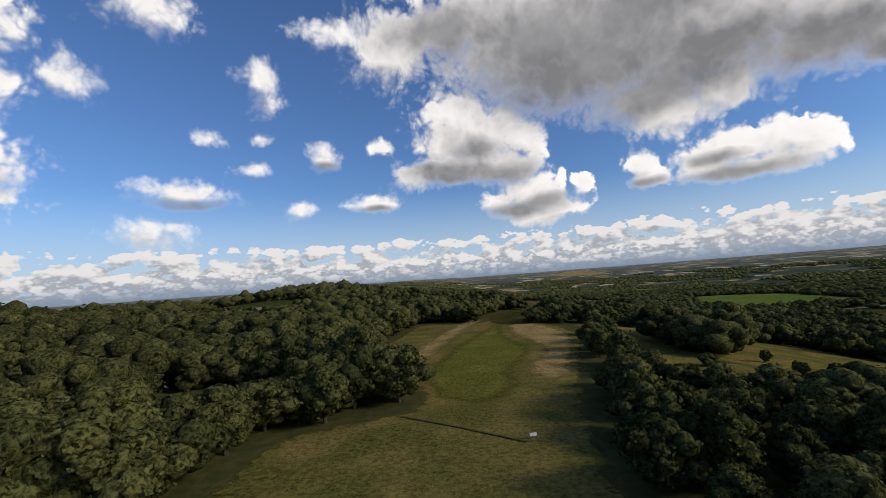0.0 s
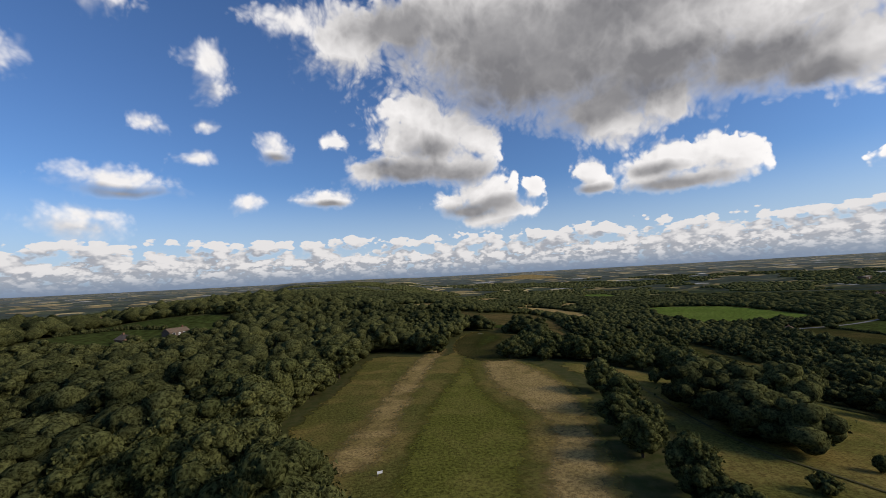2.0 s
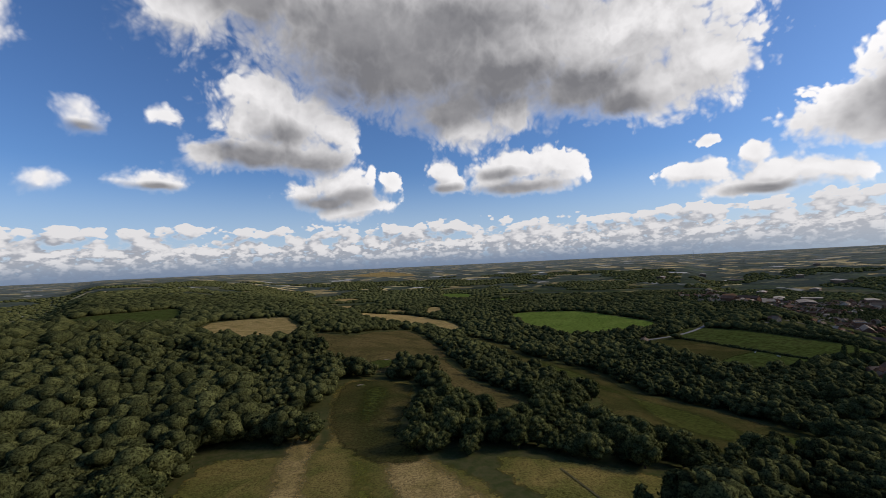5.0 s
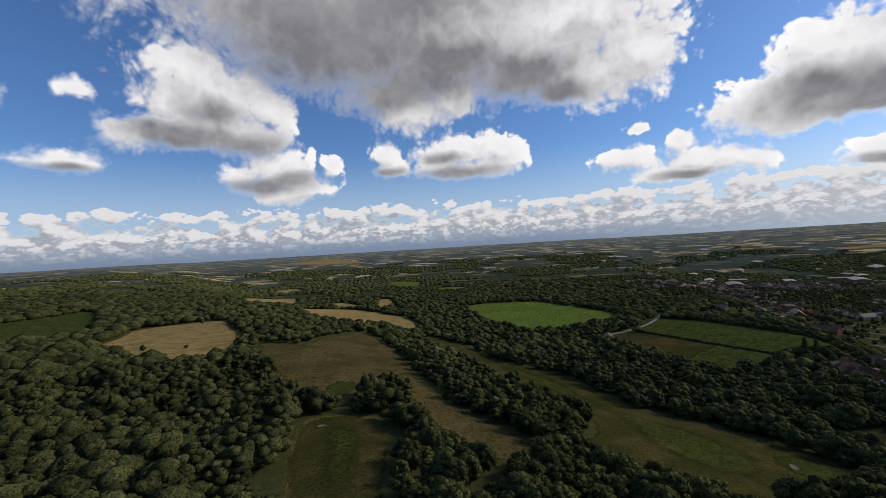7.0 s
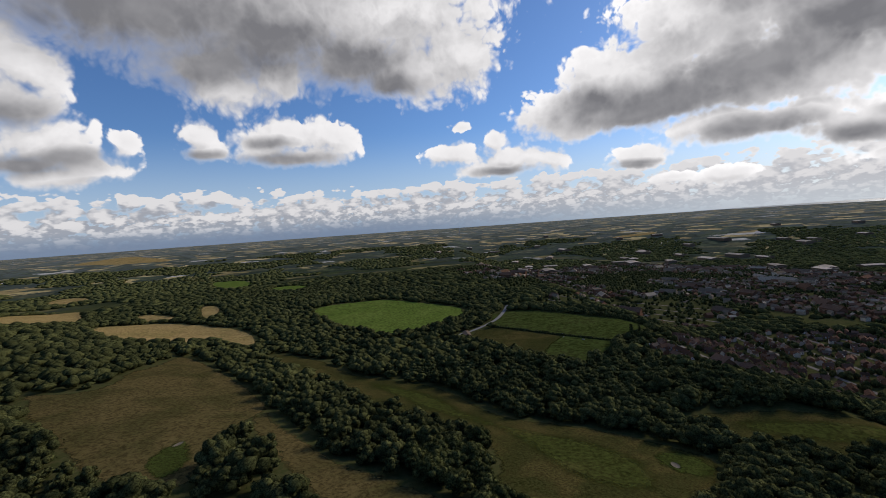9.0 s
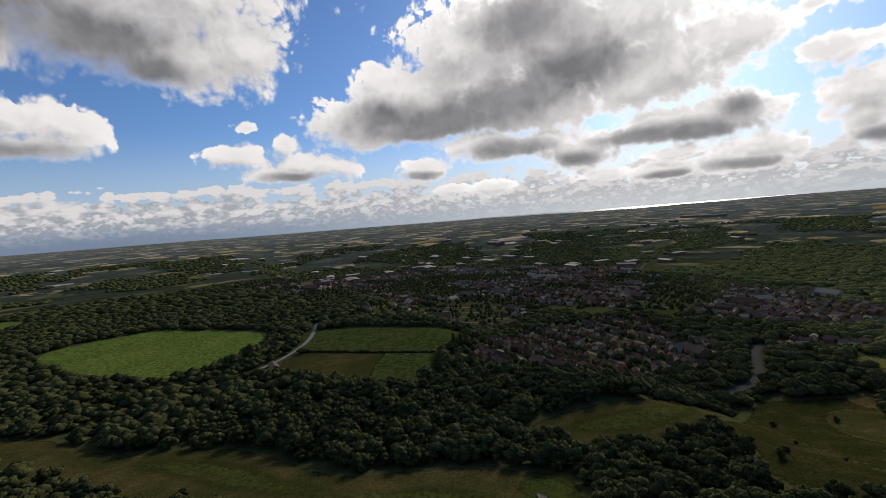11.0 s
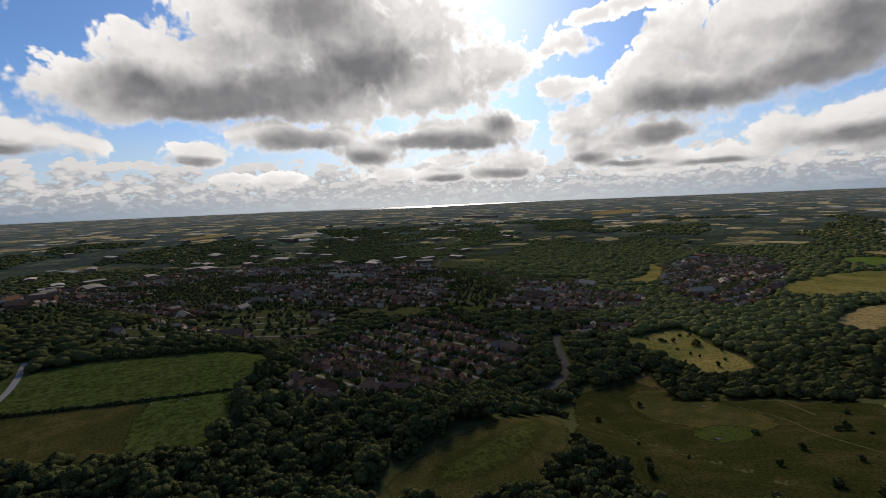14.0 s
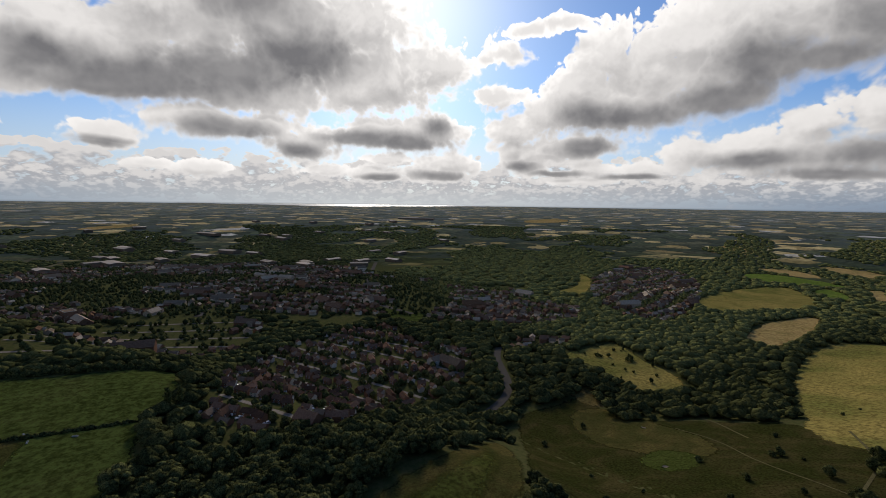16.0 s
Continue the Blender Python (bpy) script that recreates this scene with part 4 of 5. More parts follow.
def crown(seed, height, width, lumps, cards, size, seg=6, rings=4, low=0.03):
    """Vertices and quads of a broad crown of uneven billows that stands on z = 0."""
    rng = np.random.default_rng(seed)
    rz, rx = height * (1 - low) / 2, width / 2
    mid = height * low + rz
    gold = math.pi * (3 - math.sqrt(5))
    lean = rng.uniform(-0.12, 0.12, 2) * width
    vs, fs, off = [], [], 0
    for k in range(lumps):
        u = 1 - 1.9 * (k + 0.5) / lumps
        th = k * gold + rng.uniform(-0.7, 0.7)
        r = math.sqrt(max(0.05, 1 - u * u)) * (1.0 if u > -0.3 else 0.85)
        reach = rng.uniform(0.56, 0.84)
        c = np.array([rx * reach * r * math.cos(th), rx * reach * r * math.sin(th), mid + rz * rng.uniform(0.60, 0.82) * u])
        c[:2] += lean * (0.5 + 0.5 * u)
        br = rx * rng.uniform(0.60, 1.45) * 1.75 / math.sqrt(lumps)
        if lumps <= 5:                       # far off: a few broad billows side by side
            c = np.array([rx * 0.45 * math.cos(th), rx * 0.45 * math.sin(th), mid * rng.uniform(0.75, 1.1)])
            br = rx * rng.uniform(0.5, 0.75)
        dv, df = dome(rng, c, br * (0.80 if cards else 0.95), seg, rings)
        vs.append(dv)
        fs.append(df + off)
        off += len(dv)
        if cards:
            lv = leaf_cards(rng, c, br, cards, size)
            vs.append(lv)
            fs.append(np.arange(len(lv)).reshape(-1, 4) + off)
            off += len(lv)
    cv, cf = core(rng, rx * (0.66 if lumps > 5 else 0.80), rz * (0.76 if lumps > 5 else 0.85), mid, 6 if lumps > 5 else 5, 4 if lumps > 5 else 3)
    return np.concatenate(vs + [cv]), np.concatenate(fs + [cf + off])


def tapered(bm, a, b, ra, rb, seg=6):
    """A tapered limb between two points."""
    a, b = Vector(a), Vector(b)
    q = (b - a).to_track_quat("Z", "Y").to_matrix()
    rings = []
    for c, r in ((a, ra), (b, rb)):
        rings.append([bm.verts.new(c + q @ Vector((r * math.cos(k * 2 * math.pi / seg), r * math.sin(k * 2 * math.pi / seg), 0))) for k in range(seg)])
    for k in range(seg):
        bm.faces.new((rings[0][k], rings[0][(k + 1) % seg], rings[1][(k + 1) % seg], rings[1][k]))
    bm.faces.new(rings[1])


def trunk_mesh(seed, height, width):
    rng = random.Random(seed)
    bm = bmesh.new()
    fork = height * 0.30
    tapered(bm, (0, 0, -0.6), (0.1, 0, fork), height * 0.034, height * 0.024)
    for k in range(5):
        th = k * 1.256 + rng.uniform(-0.3, 0.3)
        end = (math.cos(th) * width * 0.28, math.sin(th) * width * 0.28, height * rng.uniform(0.5, 0.66))
        tapered(bm, (0.1, 0, fork - 0.15), end, height * 0.014, height * 0.005, 5)
    tapered(bm, (0.1, 0, fork - 0.1), (0, 0, height * 0.8), height * 0.018, height * 0.005, 5)
    me = bpy.data.meshes.new("trunk")
    bm.to_mesh(me)
    bm.free()
    me.materials.append(M_BARK)
    return me


def tree_model(seed, height, width, lumps, cards, size, label):
    """A broadleaf tree: an Empty at its foot, with a trunk and a crown."""
    root = new("tree")
    tagged(root, label, "tree", "broadleaf trees")
    part("trunk", trunk_mesh(seed, height, width), None, root)
    v, f = crown(seed, height, width, lumps, cards, size, 7, 5)
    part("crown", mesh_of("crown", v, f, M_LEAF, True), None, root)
    return root


def on_ground(x, y, sink=0.1):
    return float(ground_height(x, y)) - sink


OPEN = [FAIRWAY, GLADE, LEFT_CLEARING, CAR_PARK, CAR_PARK_GRASS, EAST_ROUGH, LANE, LONG_HOLE, BROWN_FIELD, TAN_FIELD, FAR_PASTURE, EAST_HOLE, PADDOCK_ROUGH, PADDOCK_GREEN,
        BRIGHT_PASTURE, LOWER_ROUGH, SOUTH_FIELD, BUSHY_FIELD, PALE_FIELD, VERGE, *STUBBLE_STRIPS, *FAR_GREENS, *UPPER_FIELDS]
OPEN = [rounded(o) for o in OPEN]
COPSE = rounded([(66, 146), (63, 120), (70, 112), (80, 118), (92, 138), (100, 168), (92, 176), (78, 164)], 2)       # stands inside the eastern rough
TOWN = [rounded(p, 2) for p in (
    [(534, 228), (588, 174), (624, 54), (528, 66), (498, 18), (432, 48), (398, 112), (340, 168), (332, 216), (346, 250), (372, 252), (402, 240), (480, 246)],
    [(516, 420), (768, 372), (720, 204), (600, 210), (554, 258), (492, 408)],
    [(624, 504), (1080, 1032), (1548, 581), (1380, 120), (1200, -35), (912, -144), (708, -234), (528, -48), (636, 0), (720, 180), (768, 384), (624, 480)],
    [(650, -292), (760, -400), (868, -513), (1000, -760), (900, -840), (700, -640), (592, -480), (500, -330), (480, -236), (560, -235)],
    [(508, -30), (500, -109), (456, -84), (474, -17)],
    [(675, -16), (688, -143), (610, -236), (530, -161), (549, -58), (595, 10)])]
ROADS = np.array([(330, 420), (352, 410), (382, 407), (416, 410), (450, 420), (494, 438), (480, -6), (466, 6), (437, 17), (424, 22), (413, 27), (402, 33), (393, 40),
                  (386, 50), (378, 60), (370, 76)], float)


ROADS = np.concatenate([np.linspace(a, b, 8) for a, b in zip(ROADS, ROADS[1:]) if math.dist(a, b) < 60])


def near_edge(pts, poly, gap):
    """Which points come closer than gap to an outline."""
    best = np.full(len(pts), 1e9)
    for a, b in zip(poly, np.roll(poly, -1, 0)):
        ab = b - a
        s = np.clip(((pts - a) @ ab) / (ab @ ab + 1e-9), 0, 1)
        best = np.minimum(best, np.hypot(*(pts - a - s[:, None] * ab).T))
    return best < gap


def scatter(lo, hi, spacing, seed):
    rng = np.random.default_rng(seed)
    gx, gy = np.meshgrid(np.arange(lo[0], hi[0], spacing), np.arange(lo[1], hi[1], spacing * 0.87))
    gx[1::2] += spacing / 2
    pts = np.stack([gx.ravel(), gy.ravel()], 1)
    return pts + rng.uniform(-0.34, 0.34, pts.shape) * spacing


def in_any(pts, polys):
    hit = np.zeros(len(pts), bool)
    for p in polys:
        hit |= inside(pts, p)
    return hit


def free_of_fields(pts, gap=3.2):
    ok = ~in_any(pts, OPEN) | inside(pts, COPSE)
    for p in OPEN:
        box = (pts > p.min(0) - 9).all(1) & (pts < p.max(0) + 9).all(1) & ok
        idx = np.flatnonzero(box)
        if len(idx):
            ok[idx[near_edge(pts[idx], p, gap) & ~inside(pts[idx], COPSE)]] = False
    return ok


def off_roads(pts, gap):
    d = np.hypot(pts[:, None, 0] - ROADS[None, :, 0], pts[:, None, 1] - ROADS[None, :, 1]).min(1)
    return d > gap


CAMERA_TRACK = np.array([(0, 0), (-2, 42), (-4, 84), (0, 126), (5, 164), (14, 192), (48, 208), (84, 218), (119, 228)], float)   # the camera's line over the ground; trees are finer near it


def from_camera_track(pts):
    return np.hypot(pts[:, None, 0] - CAMERA_TRACK[None, :, 0], pts[:, None, 1] - CAMERA_TRACK[None, :, 1]).min(1)


woods = scatter((-400, -520), (620, 1080), 6.9, 5)
woods = woods[np.random.default_rng(3).random(len(woods)) > 0.10]
woods = woods[free_of_fields(woods)]
woods = woods[off_roads(woods, 7)]
woods = woods[~in_any(woods, TOWN)]
# trees only where the camera looks: a wedge to the north, east and south-east
wedge = (woods[:, 1] > -30 - 2.0 * np.maximum(0, woods[:, 0] - 70)) & (woods[:, 0] > -40 - 0.95 * np.maximum(0, woods[:, 1] + 20))
woods = woods[wedge]
dist = from_camera_track(woods)
order = np.argsort(dist)
woods, dist = woods[order], dist[order]
NEAR = 285


def growth(x, y):
    """How tall the trees stand: low in the belts of the golf course, tall in the old wood."""
    # the local lows keep car park, glade and fields in the camera's sight
    if -52 < x < -36 and 58 < y < 86:
        return 0.66
    if -190 < x < -84 and 190 < y < 330:
        return 0.72
    if 14 < x < 66 and y < 182:
        return 0.66
    if inside(np.array([[x, y]]), COPSE)[0]:
        return 0.95
    if x < 20 and y > 330:
        return 0.8
    if x < 0:
        return 1.06
    if 30 < x < 130 and 335 < y < 385:
        return 0.5
    return 0.74 if y < 450 else 0.62


rng = np.random.default_rng(11)
kinds = [tree_model(20 + k, h, w, lumps, 38, 0.36, lab) for k, (h, w, lumps, lab) in enumerate((
    (9.8, 10.4, 32, "broad dark green oak with a billowing crown"), (11.4, 10.8, 34, "tall rounded sycamore in full dark leaf"),
    (8.6, 9.8, 30, "low spreading olive-green tree"), (10.4, 9.8, 32, "dense mid-green ash tree with an uneven top")))]
for k, (x, y) in enumerate(woods[:NEAR]):
    s = rng.uniform(0.78, 1.3) * growth(x, y)
    m = pose(x, y, on_ground(x, y), 0, 0, rng.uniform(0, 360)) @ Matrix.Diagonal((s * rng.uniform(0.98, 1.2), s * 1.08, s * rng.uniform(0.88, 1.1), 1))
    src = kinds[k % 4]
    if k < 4:
        src.matrix_basis = m
    else:
        c = copy_thing(src, pose(0, 0, 0))
        c.matrix_basis = m


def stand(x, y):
    """Stands of lighter and darker trees; south-eastern sun and far haze put in."""
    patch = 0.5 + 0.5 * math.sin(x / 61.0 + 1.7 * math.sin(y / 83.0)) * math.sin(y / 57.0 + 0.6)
    # sunlight on the south-eastern woods and distant haze, painted as lighter leaf tint
    valley_sun = float(step((x - 330) / 120)) * float(step((-20 - y) / 120))
    return 0.22 * patch + 0.52 * max(2.2 * valley_sun, float(step((math.hypot(x - HUB[0], y - HUB[1]) - 900) / 900)))


def wood_mesh(name, pts, variants, seed, label, tall=(0.62, 1.38), grown=False, wide=1.0):
    """Many crowns in one mesh; each has a tint of its own."""
    r = np.random.default_rng(seed)
    vs, fs, tint, off = [], [], [], 0
    pick = r.integers(0, len(variants), len(pts))
    zs = ground_height(pts[:, 0], pts[:, 1])
    for (x, y), z, k in zip(pts, zs, pick):
        v, f = variants[k]
        a, s = r.uniform(0, 2 * math.pi), r.uniform(*tall) * (growth(x, y) if grown else 1.0)
        ca, sa = math.cos(a) * s * wide, math.sin(a) * s * wide
        w = np.empty_like(v)
        w[:, 0] = v[:, 0] * ca - v[:, 1] * sa + x
        w[:, 1] = v[:, 0] * sa + v[:, 1] * ca + y
        w[:, 2] = v[:, 2] * s * r.uniform(0.85, 1.15) + z - 0.3
        vs.append(w)
        fs.append(f + off)
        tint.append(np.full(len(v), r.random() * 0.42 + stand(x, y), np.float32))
        off += len(v)
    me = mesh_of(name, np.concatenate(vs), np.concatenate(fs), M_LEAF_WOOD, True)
    at = me.attributes.new("tint", "FLOAT", "POINT")
    at.data.foreach_set("value", np.concatenate(tint))
    return tagged(new(name, me), label, "trees", kind="stuff")


MID = [crown(50 + k, h, w, 11, 6, 0.5, 5, 4) for k, (h, w) in enumerate(((9.5, 9.0), (11, 9.4), (8.4, 8.6), (10.2, 8.8), (12.0, 8.0)))]
FAR = [crown(70 + k, h, w, 3, 0, 1.7, 5, 3) for k, (h, w) in enumerate(((9.0, 9.5), (10.5, 9.5), (8.0, 9.0), (9.6, 10.4)))]
rest, rest_d = woods[NEAR:], dist[NEAR:]
wood_mesh("woodland", rest[rest_d < 205], MID, 1, "dense dark green broadleaf wood on the slope", grown=True, wide=1.34)
far_pts = rest[rest_d >= 205]
far_pts = far_pts[np.random.default_rng(14).random(len(far_pts)) > 0.15]
far_d = from_camera_track(far_pts)
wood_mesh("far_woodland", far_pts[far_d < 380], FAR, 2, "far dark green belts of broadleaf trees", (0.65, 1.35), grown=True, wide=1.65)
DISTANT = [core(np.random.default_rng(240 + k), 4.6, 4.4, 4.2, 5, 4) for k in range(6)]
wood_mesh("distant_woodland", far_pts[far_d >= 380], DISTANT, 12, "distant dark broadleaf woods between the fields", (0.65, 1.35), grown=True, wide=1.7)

# ---------------------------------------------------------------- the town
def box(bm, x0, y0, z0, x1, y1, z1):
    vs = [bm.verts.new((x, y, z)) for z in (z0, z1) for x, y in ((x0, y0), (x1, y0), (x1, y1), (x0, y1))]
    for q in ((3, 2, 1, 0), (4, 5, 6, 7), (0, 1, 5, 4), (1, 2, 6, 5), (2, 3, 7, 6), (3, 0, 4, 7)):
        bm.faces.new([vs[k] for k in q])


def boxed(name, mat, parent, *boxes, label=""):
    bm = bmesh.new()
    for b in boxes:
        box(bm, *b)
    return part(name, bm, mat, parent, label)


def gable_walls(bm, l, w, eave, ridge):
    """Four walls with two gables, sunk into the slope."""
    x, y = l / 2, w / 2
    v = [bm.verts.new(c) for c in ((-x, -y, -2.5), (x, -y, -2.5), (x, y, -2.5), (-x, y, -2.5), (-x, -y, eave), (x, -y, eave), (x, y, eave), (-x, y, eave), (-x, 0, ridge), (x, 0, ridge))]
    for q in ((0, 1, 5, 4), (2, 3, 7, 6), (1, 2, 6, 9, 5), (3, 0, 4, 8, 7), (4, 5, 9, 8), (6, 7, 8, 9)):
        bm.faces.new([v[k] for k in q])


def gable_roof(bm, l, w, eave, ridge, over=0.4, thick=0.18):
    """Two pitched slabs with eaves that stand out."""
    x, y = l / 2 + over * 0.7, w / 2 + over
    drop = (ridge - eave) * over / (w / 2)
    for s in (-1, 1):
        top = [(-x, s * y, eave - drop + thick), (x, s * y, eave - drop + thick), (x, 0, ridge + thick), (-x, 0, ridge + thick)]
        vs = [bm.verts.new(c) for c in top] + [bm.verts.new((a, b, c - thick * 0.9)) for a, b, c in top]
        for q in ((0, 1, 2, 3), (7, 6, 5, 4), (0, 4, 5, 1), (1, 5, 6, 2), (2, 6, 7, 3), (3, 7, 4, 0)):
            bm.faces.new([vs[k] for k in (q if s < 0 else q[::-1])])


def house_model(l, w, eave, ridge, wall, roof, label):
    root = tagged(new("house"), label, "house", "houses of the estate")
    bm = bmesh.new()
    gable_walls(bm, l, w, eave, ridge)
    part("wall", bm, wall, root)
    bm = bmesh.new()
    gable_roof(bm, l, w, eave, ridge)
    part("roof", bm, roof, root)
    boxed("chimney", M_BRICK, root, (l * 0.28, -0.35, ridge - 1.0, l * 0.28 + 0.9, 0.35, ridge + 1.0))
    for s in (-1, 1):
        for fx in (-0.28, 0.24):
            for z in ((0.9, 2.0), (3.0, 4.0))[: 2 if eave > 4 else 1]:
                y0, y1 = sorted((s * (w / 2 + 0.03), s * (w / 2 - 0.05)))
                win = boxed("window", M_WHITE, root, (fx * l - 0.8, y0, z[0], fx * l + 0.8, y1, z[1]))
                y0, y1 = sorted((s * (w / 2 + 0.045), s * (w / 2 - 0.02)))
                boxed("pane", M_GLASS, win, (fx * l - 0.68, y0, z[0] + 0.12, fx * l + 0.68, y1, z[1] - 0.12))
    boxed("door", M_WHITE, root, (-0.5, -w / 2 - 0.04, 0.0, 0.5, -w / 2 + 0.05, 2.1))
    return root


def street_plan(poly, along, across, turn, seed, wander=0.5):
    """Rows of plots that face one another over bending streets: place and heading."""
    r = np.random.default_rng(seed)
    c = poly.mean(0)
    reach = np.abs(poly - c).max() * 1.45
    out = []
    n = int(reach / across)
    for i in range(-n, n + 1):
        y = i * across + (4.0 if i % 2 else -4.0)
        for x in np.arange(-reach, reach, along):
            bend = turn + wander * math.sin(x / 90.0 + i * 0.35)
            px = c[0] + x * math.cos(turn) - y * math.sin(turn) + 9 * math.sin(y / 40.0 + x / 70.0)
            py = c[1] + x * math.sin(turn) + y * math.cos(turn) + 14 * math.sin(x / 60.0 + i * 0.2)
            if r.random() < 0.88:
                out.append((px + r.uniform(-2, 2), py + r.uniform(-3, 3), bend + (math.pi if i % 2 else 0) + r.choice([0, 0, math.pi / 2]) + r.uniform(-0.25, 0.25)))
    out = np.array(out)
    return out[inside(out[:, :2], poly)]


def clear_of(pts, others, gap):
    ok = np.ones(len(pts), bool)
    for a in range(0, len(pts), 500):
        d = np.hypot(pts[a:a + 500, None, 0] - others[None, :, 0], pts[a:a + 500, None, 1] - others[None, :, 1])
        ok[a:a + 500] = d.min(1) > gap
    return ok


plots = np.concatenate([street_plan(TOWN[0], 9.0, 14.0, 0.5, 1), street_plan(TOWN[1], 9.0, 14.0, 1.2, 2)])
plots = plots[off_roads(plots[:, :2], 10) & free_of_fields(plots[:, :2], 10)]
plots = plots[np.argsort(np.hypot(plots[:, 0] - 330, plots[:, 1] - 130))]
house_kinds = [
    house_model(7.4, 6.2, 4.6, 6.8, M_BRICK, M_TILE, "two-storey brick house with a brown tiled roof"),
    house_model(9.0, 6.6, 4.6, 7.0, M_BRICK, M_TILE, "wide brick house with a red-brown tiled roof"),
    house_model(7.0, 6.0, 4.6, 6.7, M_RENDER, M_TILE, "pale rendered house with a brown tiled roof"),
    house_model(8.6, 7.0, 2.6, 5.0, M_BRICK, M_SLATE, "low brick bungalow with a grey roof"),
    house_model(14.0, 6.6, 4.6, 6.9, M_BRICK, M_TILE, "short brick terrace with a long tiled roof")]


def streets(poly, across, turn, label):
    """Estate streets, each between two rows of plots."""
    c = poly.mean(0)
    reach = np.abs(poly - c).max() * 1.45
    n = int(reach / across)
    for i in range(-n + n % 2, n, 2):
        y = (i + 0.5) * across
        x = np.arange(-reach, reach, 10.0)
        line = np.column_stack([c[0] + x * math.cos(turn) - y * math.sin(turn) + 9 * np.sin(y / 40.0 + x / 70.0),
                                c[1] + x * math.sin(turn) + y * math.cos(turn) + 14 * np.sin(x / 60.0 + i * 0.2)])
        line = line[inside(line, poly)]
        if len(line) > 4:
            strip("street", line.tolist(), 3.6, M_STREET, 0.12, label, "road")


M_STREET = plain("street_paving", (0.21, 0.175, 0.14, 1), 0.95, 0.25, 0.5)
streets(TOWN[0], 14.0, 0.5, "pale worn estate street between houses")
streets(TOWN[1], 14.0, 1.2, "pale worn estate street between houses")
rngh = np.random.default_rng(4)
NEAR_HOMES = 262
for k, (x, y, a) in enumerate(plots[:NEAR_HOMES]):
    kind = k if k < 5 else int(rngh.choice(5, p=[0.30, 0.22, 0.24, 0.14, 0.10]))
    m = pose(x, y, float(ground_height(x, y)), 0, 0, math.degrees(a)) @ Matrix.Scale(0.84, 4)
    if k < 5:
        house_kinds[k].matrix_basis = m
    else:
        copy_thing(house_kinds[kind], m)
far_plots = np.concatenate([plots[NEAR_HOMES:], street_plan(TOWN[2], 11.0, 18.0, 0.9, 3), street_plan(TOWN[3], 9.0, 14.0, 1.9, 4), street_plan(TOWN[4], 9.5, 14.0, 1.0, 5), street_plan(TOWN[5], 9.5, 14.0, 0.7, 6)])
far_plots = far_plots[~in_any(far_plots[:, :2], OPEN)]
quarter = np.array([noise.fractal(Vector((x / 110, y / 110, 7.7)), 1.0, 2.0, 3) for x, y, _ in far_plots])
far_plots = far_plots[(quarter > -0.05) | inside(far_plots[:, :2], TOWN[3]) | inside(far_plots[:, :2], TOWN[4]) | inside(far_plots[:, :2], TOWN[5])]
HOMES = np.concatenate([plots, far_plots])[:, :2]


def estate(name, rows, label):
    """The farther houses, in one mesh: walls, and pitched roofs that stand out over them."""
    r = np.random.default_rng(6)
    vs, fw, fr, tint = [], [], [], []
    off = 0
    for x, y, a in rows:
        l, w, e = r.uniform(5.6, 9.4), r.uniform(4.8, 6.2), r.choice([2.5, 3.9, 4.1])
        if r.random() < 0.04:
            l, w, e = r.uniform(20, 34), r.uniform(10, 14), r.uniform(4, 7)
        g = e + w * 0.34
        X, Y, o = l / 2, w / 2, 0.45
        c = np.array([(-X, -Y, -2), (X, -Y, -2), (X, Y, -2), (-X, Y, -2), (-X, -Y, e), (X, -Y, e), (X, Y, e), (-X, Y, e), (-X, 0, g), (X, 0, g),
                      (-X - o, -Y - o, e - 0.1), (X + o, -Y - o, e - 0.1), (X + o, 0, g + 0.25), (-X - o, 0, g + 0.25), (X + o, Y + o, e - 0.1), (-X - o, Y + o, e - 0.1)])
        ca, sa = math.cos(a), math.sin(a)
        v = np.column_stack([c[:, 0] * ca - c[:, 1] * sa + x, c[:, 0] * sa + c[:, 1] * ca + y, c[:, 2] + float(ground_height(x, y))])
        vs.append(v)
        fw += [[off + k for k in q] for q in ((0, 1, 5, 4), (1, 2, 6, 5), (2, 3, 7, 6), (3, 0, 4, 7), (5, 6, 9, 9), (7, 4, 8, 8))]
        fr += [[off + k for k in q] for q in ((10, 11, 12, 13), (12, 14, 15, 13))]
        tint.append(np.full(16, r.random(), np.float32))
        off += 16
    faces = [tuple(dict.fromkeys(q)) for q in fw + fr]
    me = bpy.data.meshes.new(name)
    me.from_pydata(np.concatenate(vs).tolist(), [], faces)
    me.materials.append(M_FAR_WALL)
    me.materials.append(M_FAR_ROOF)
    me.polygons.foreach_set("material_index", np.array([0] * len(fw) + [1] * len(fr), np.int32))
    me.attributes.new("tint", "FLOAT", "POINT").data.foreach_set("value", np.concatenate(tint))
    tagged(new(name, me), label, "houses", kind="stuff")


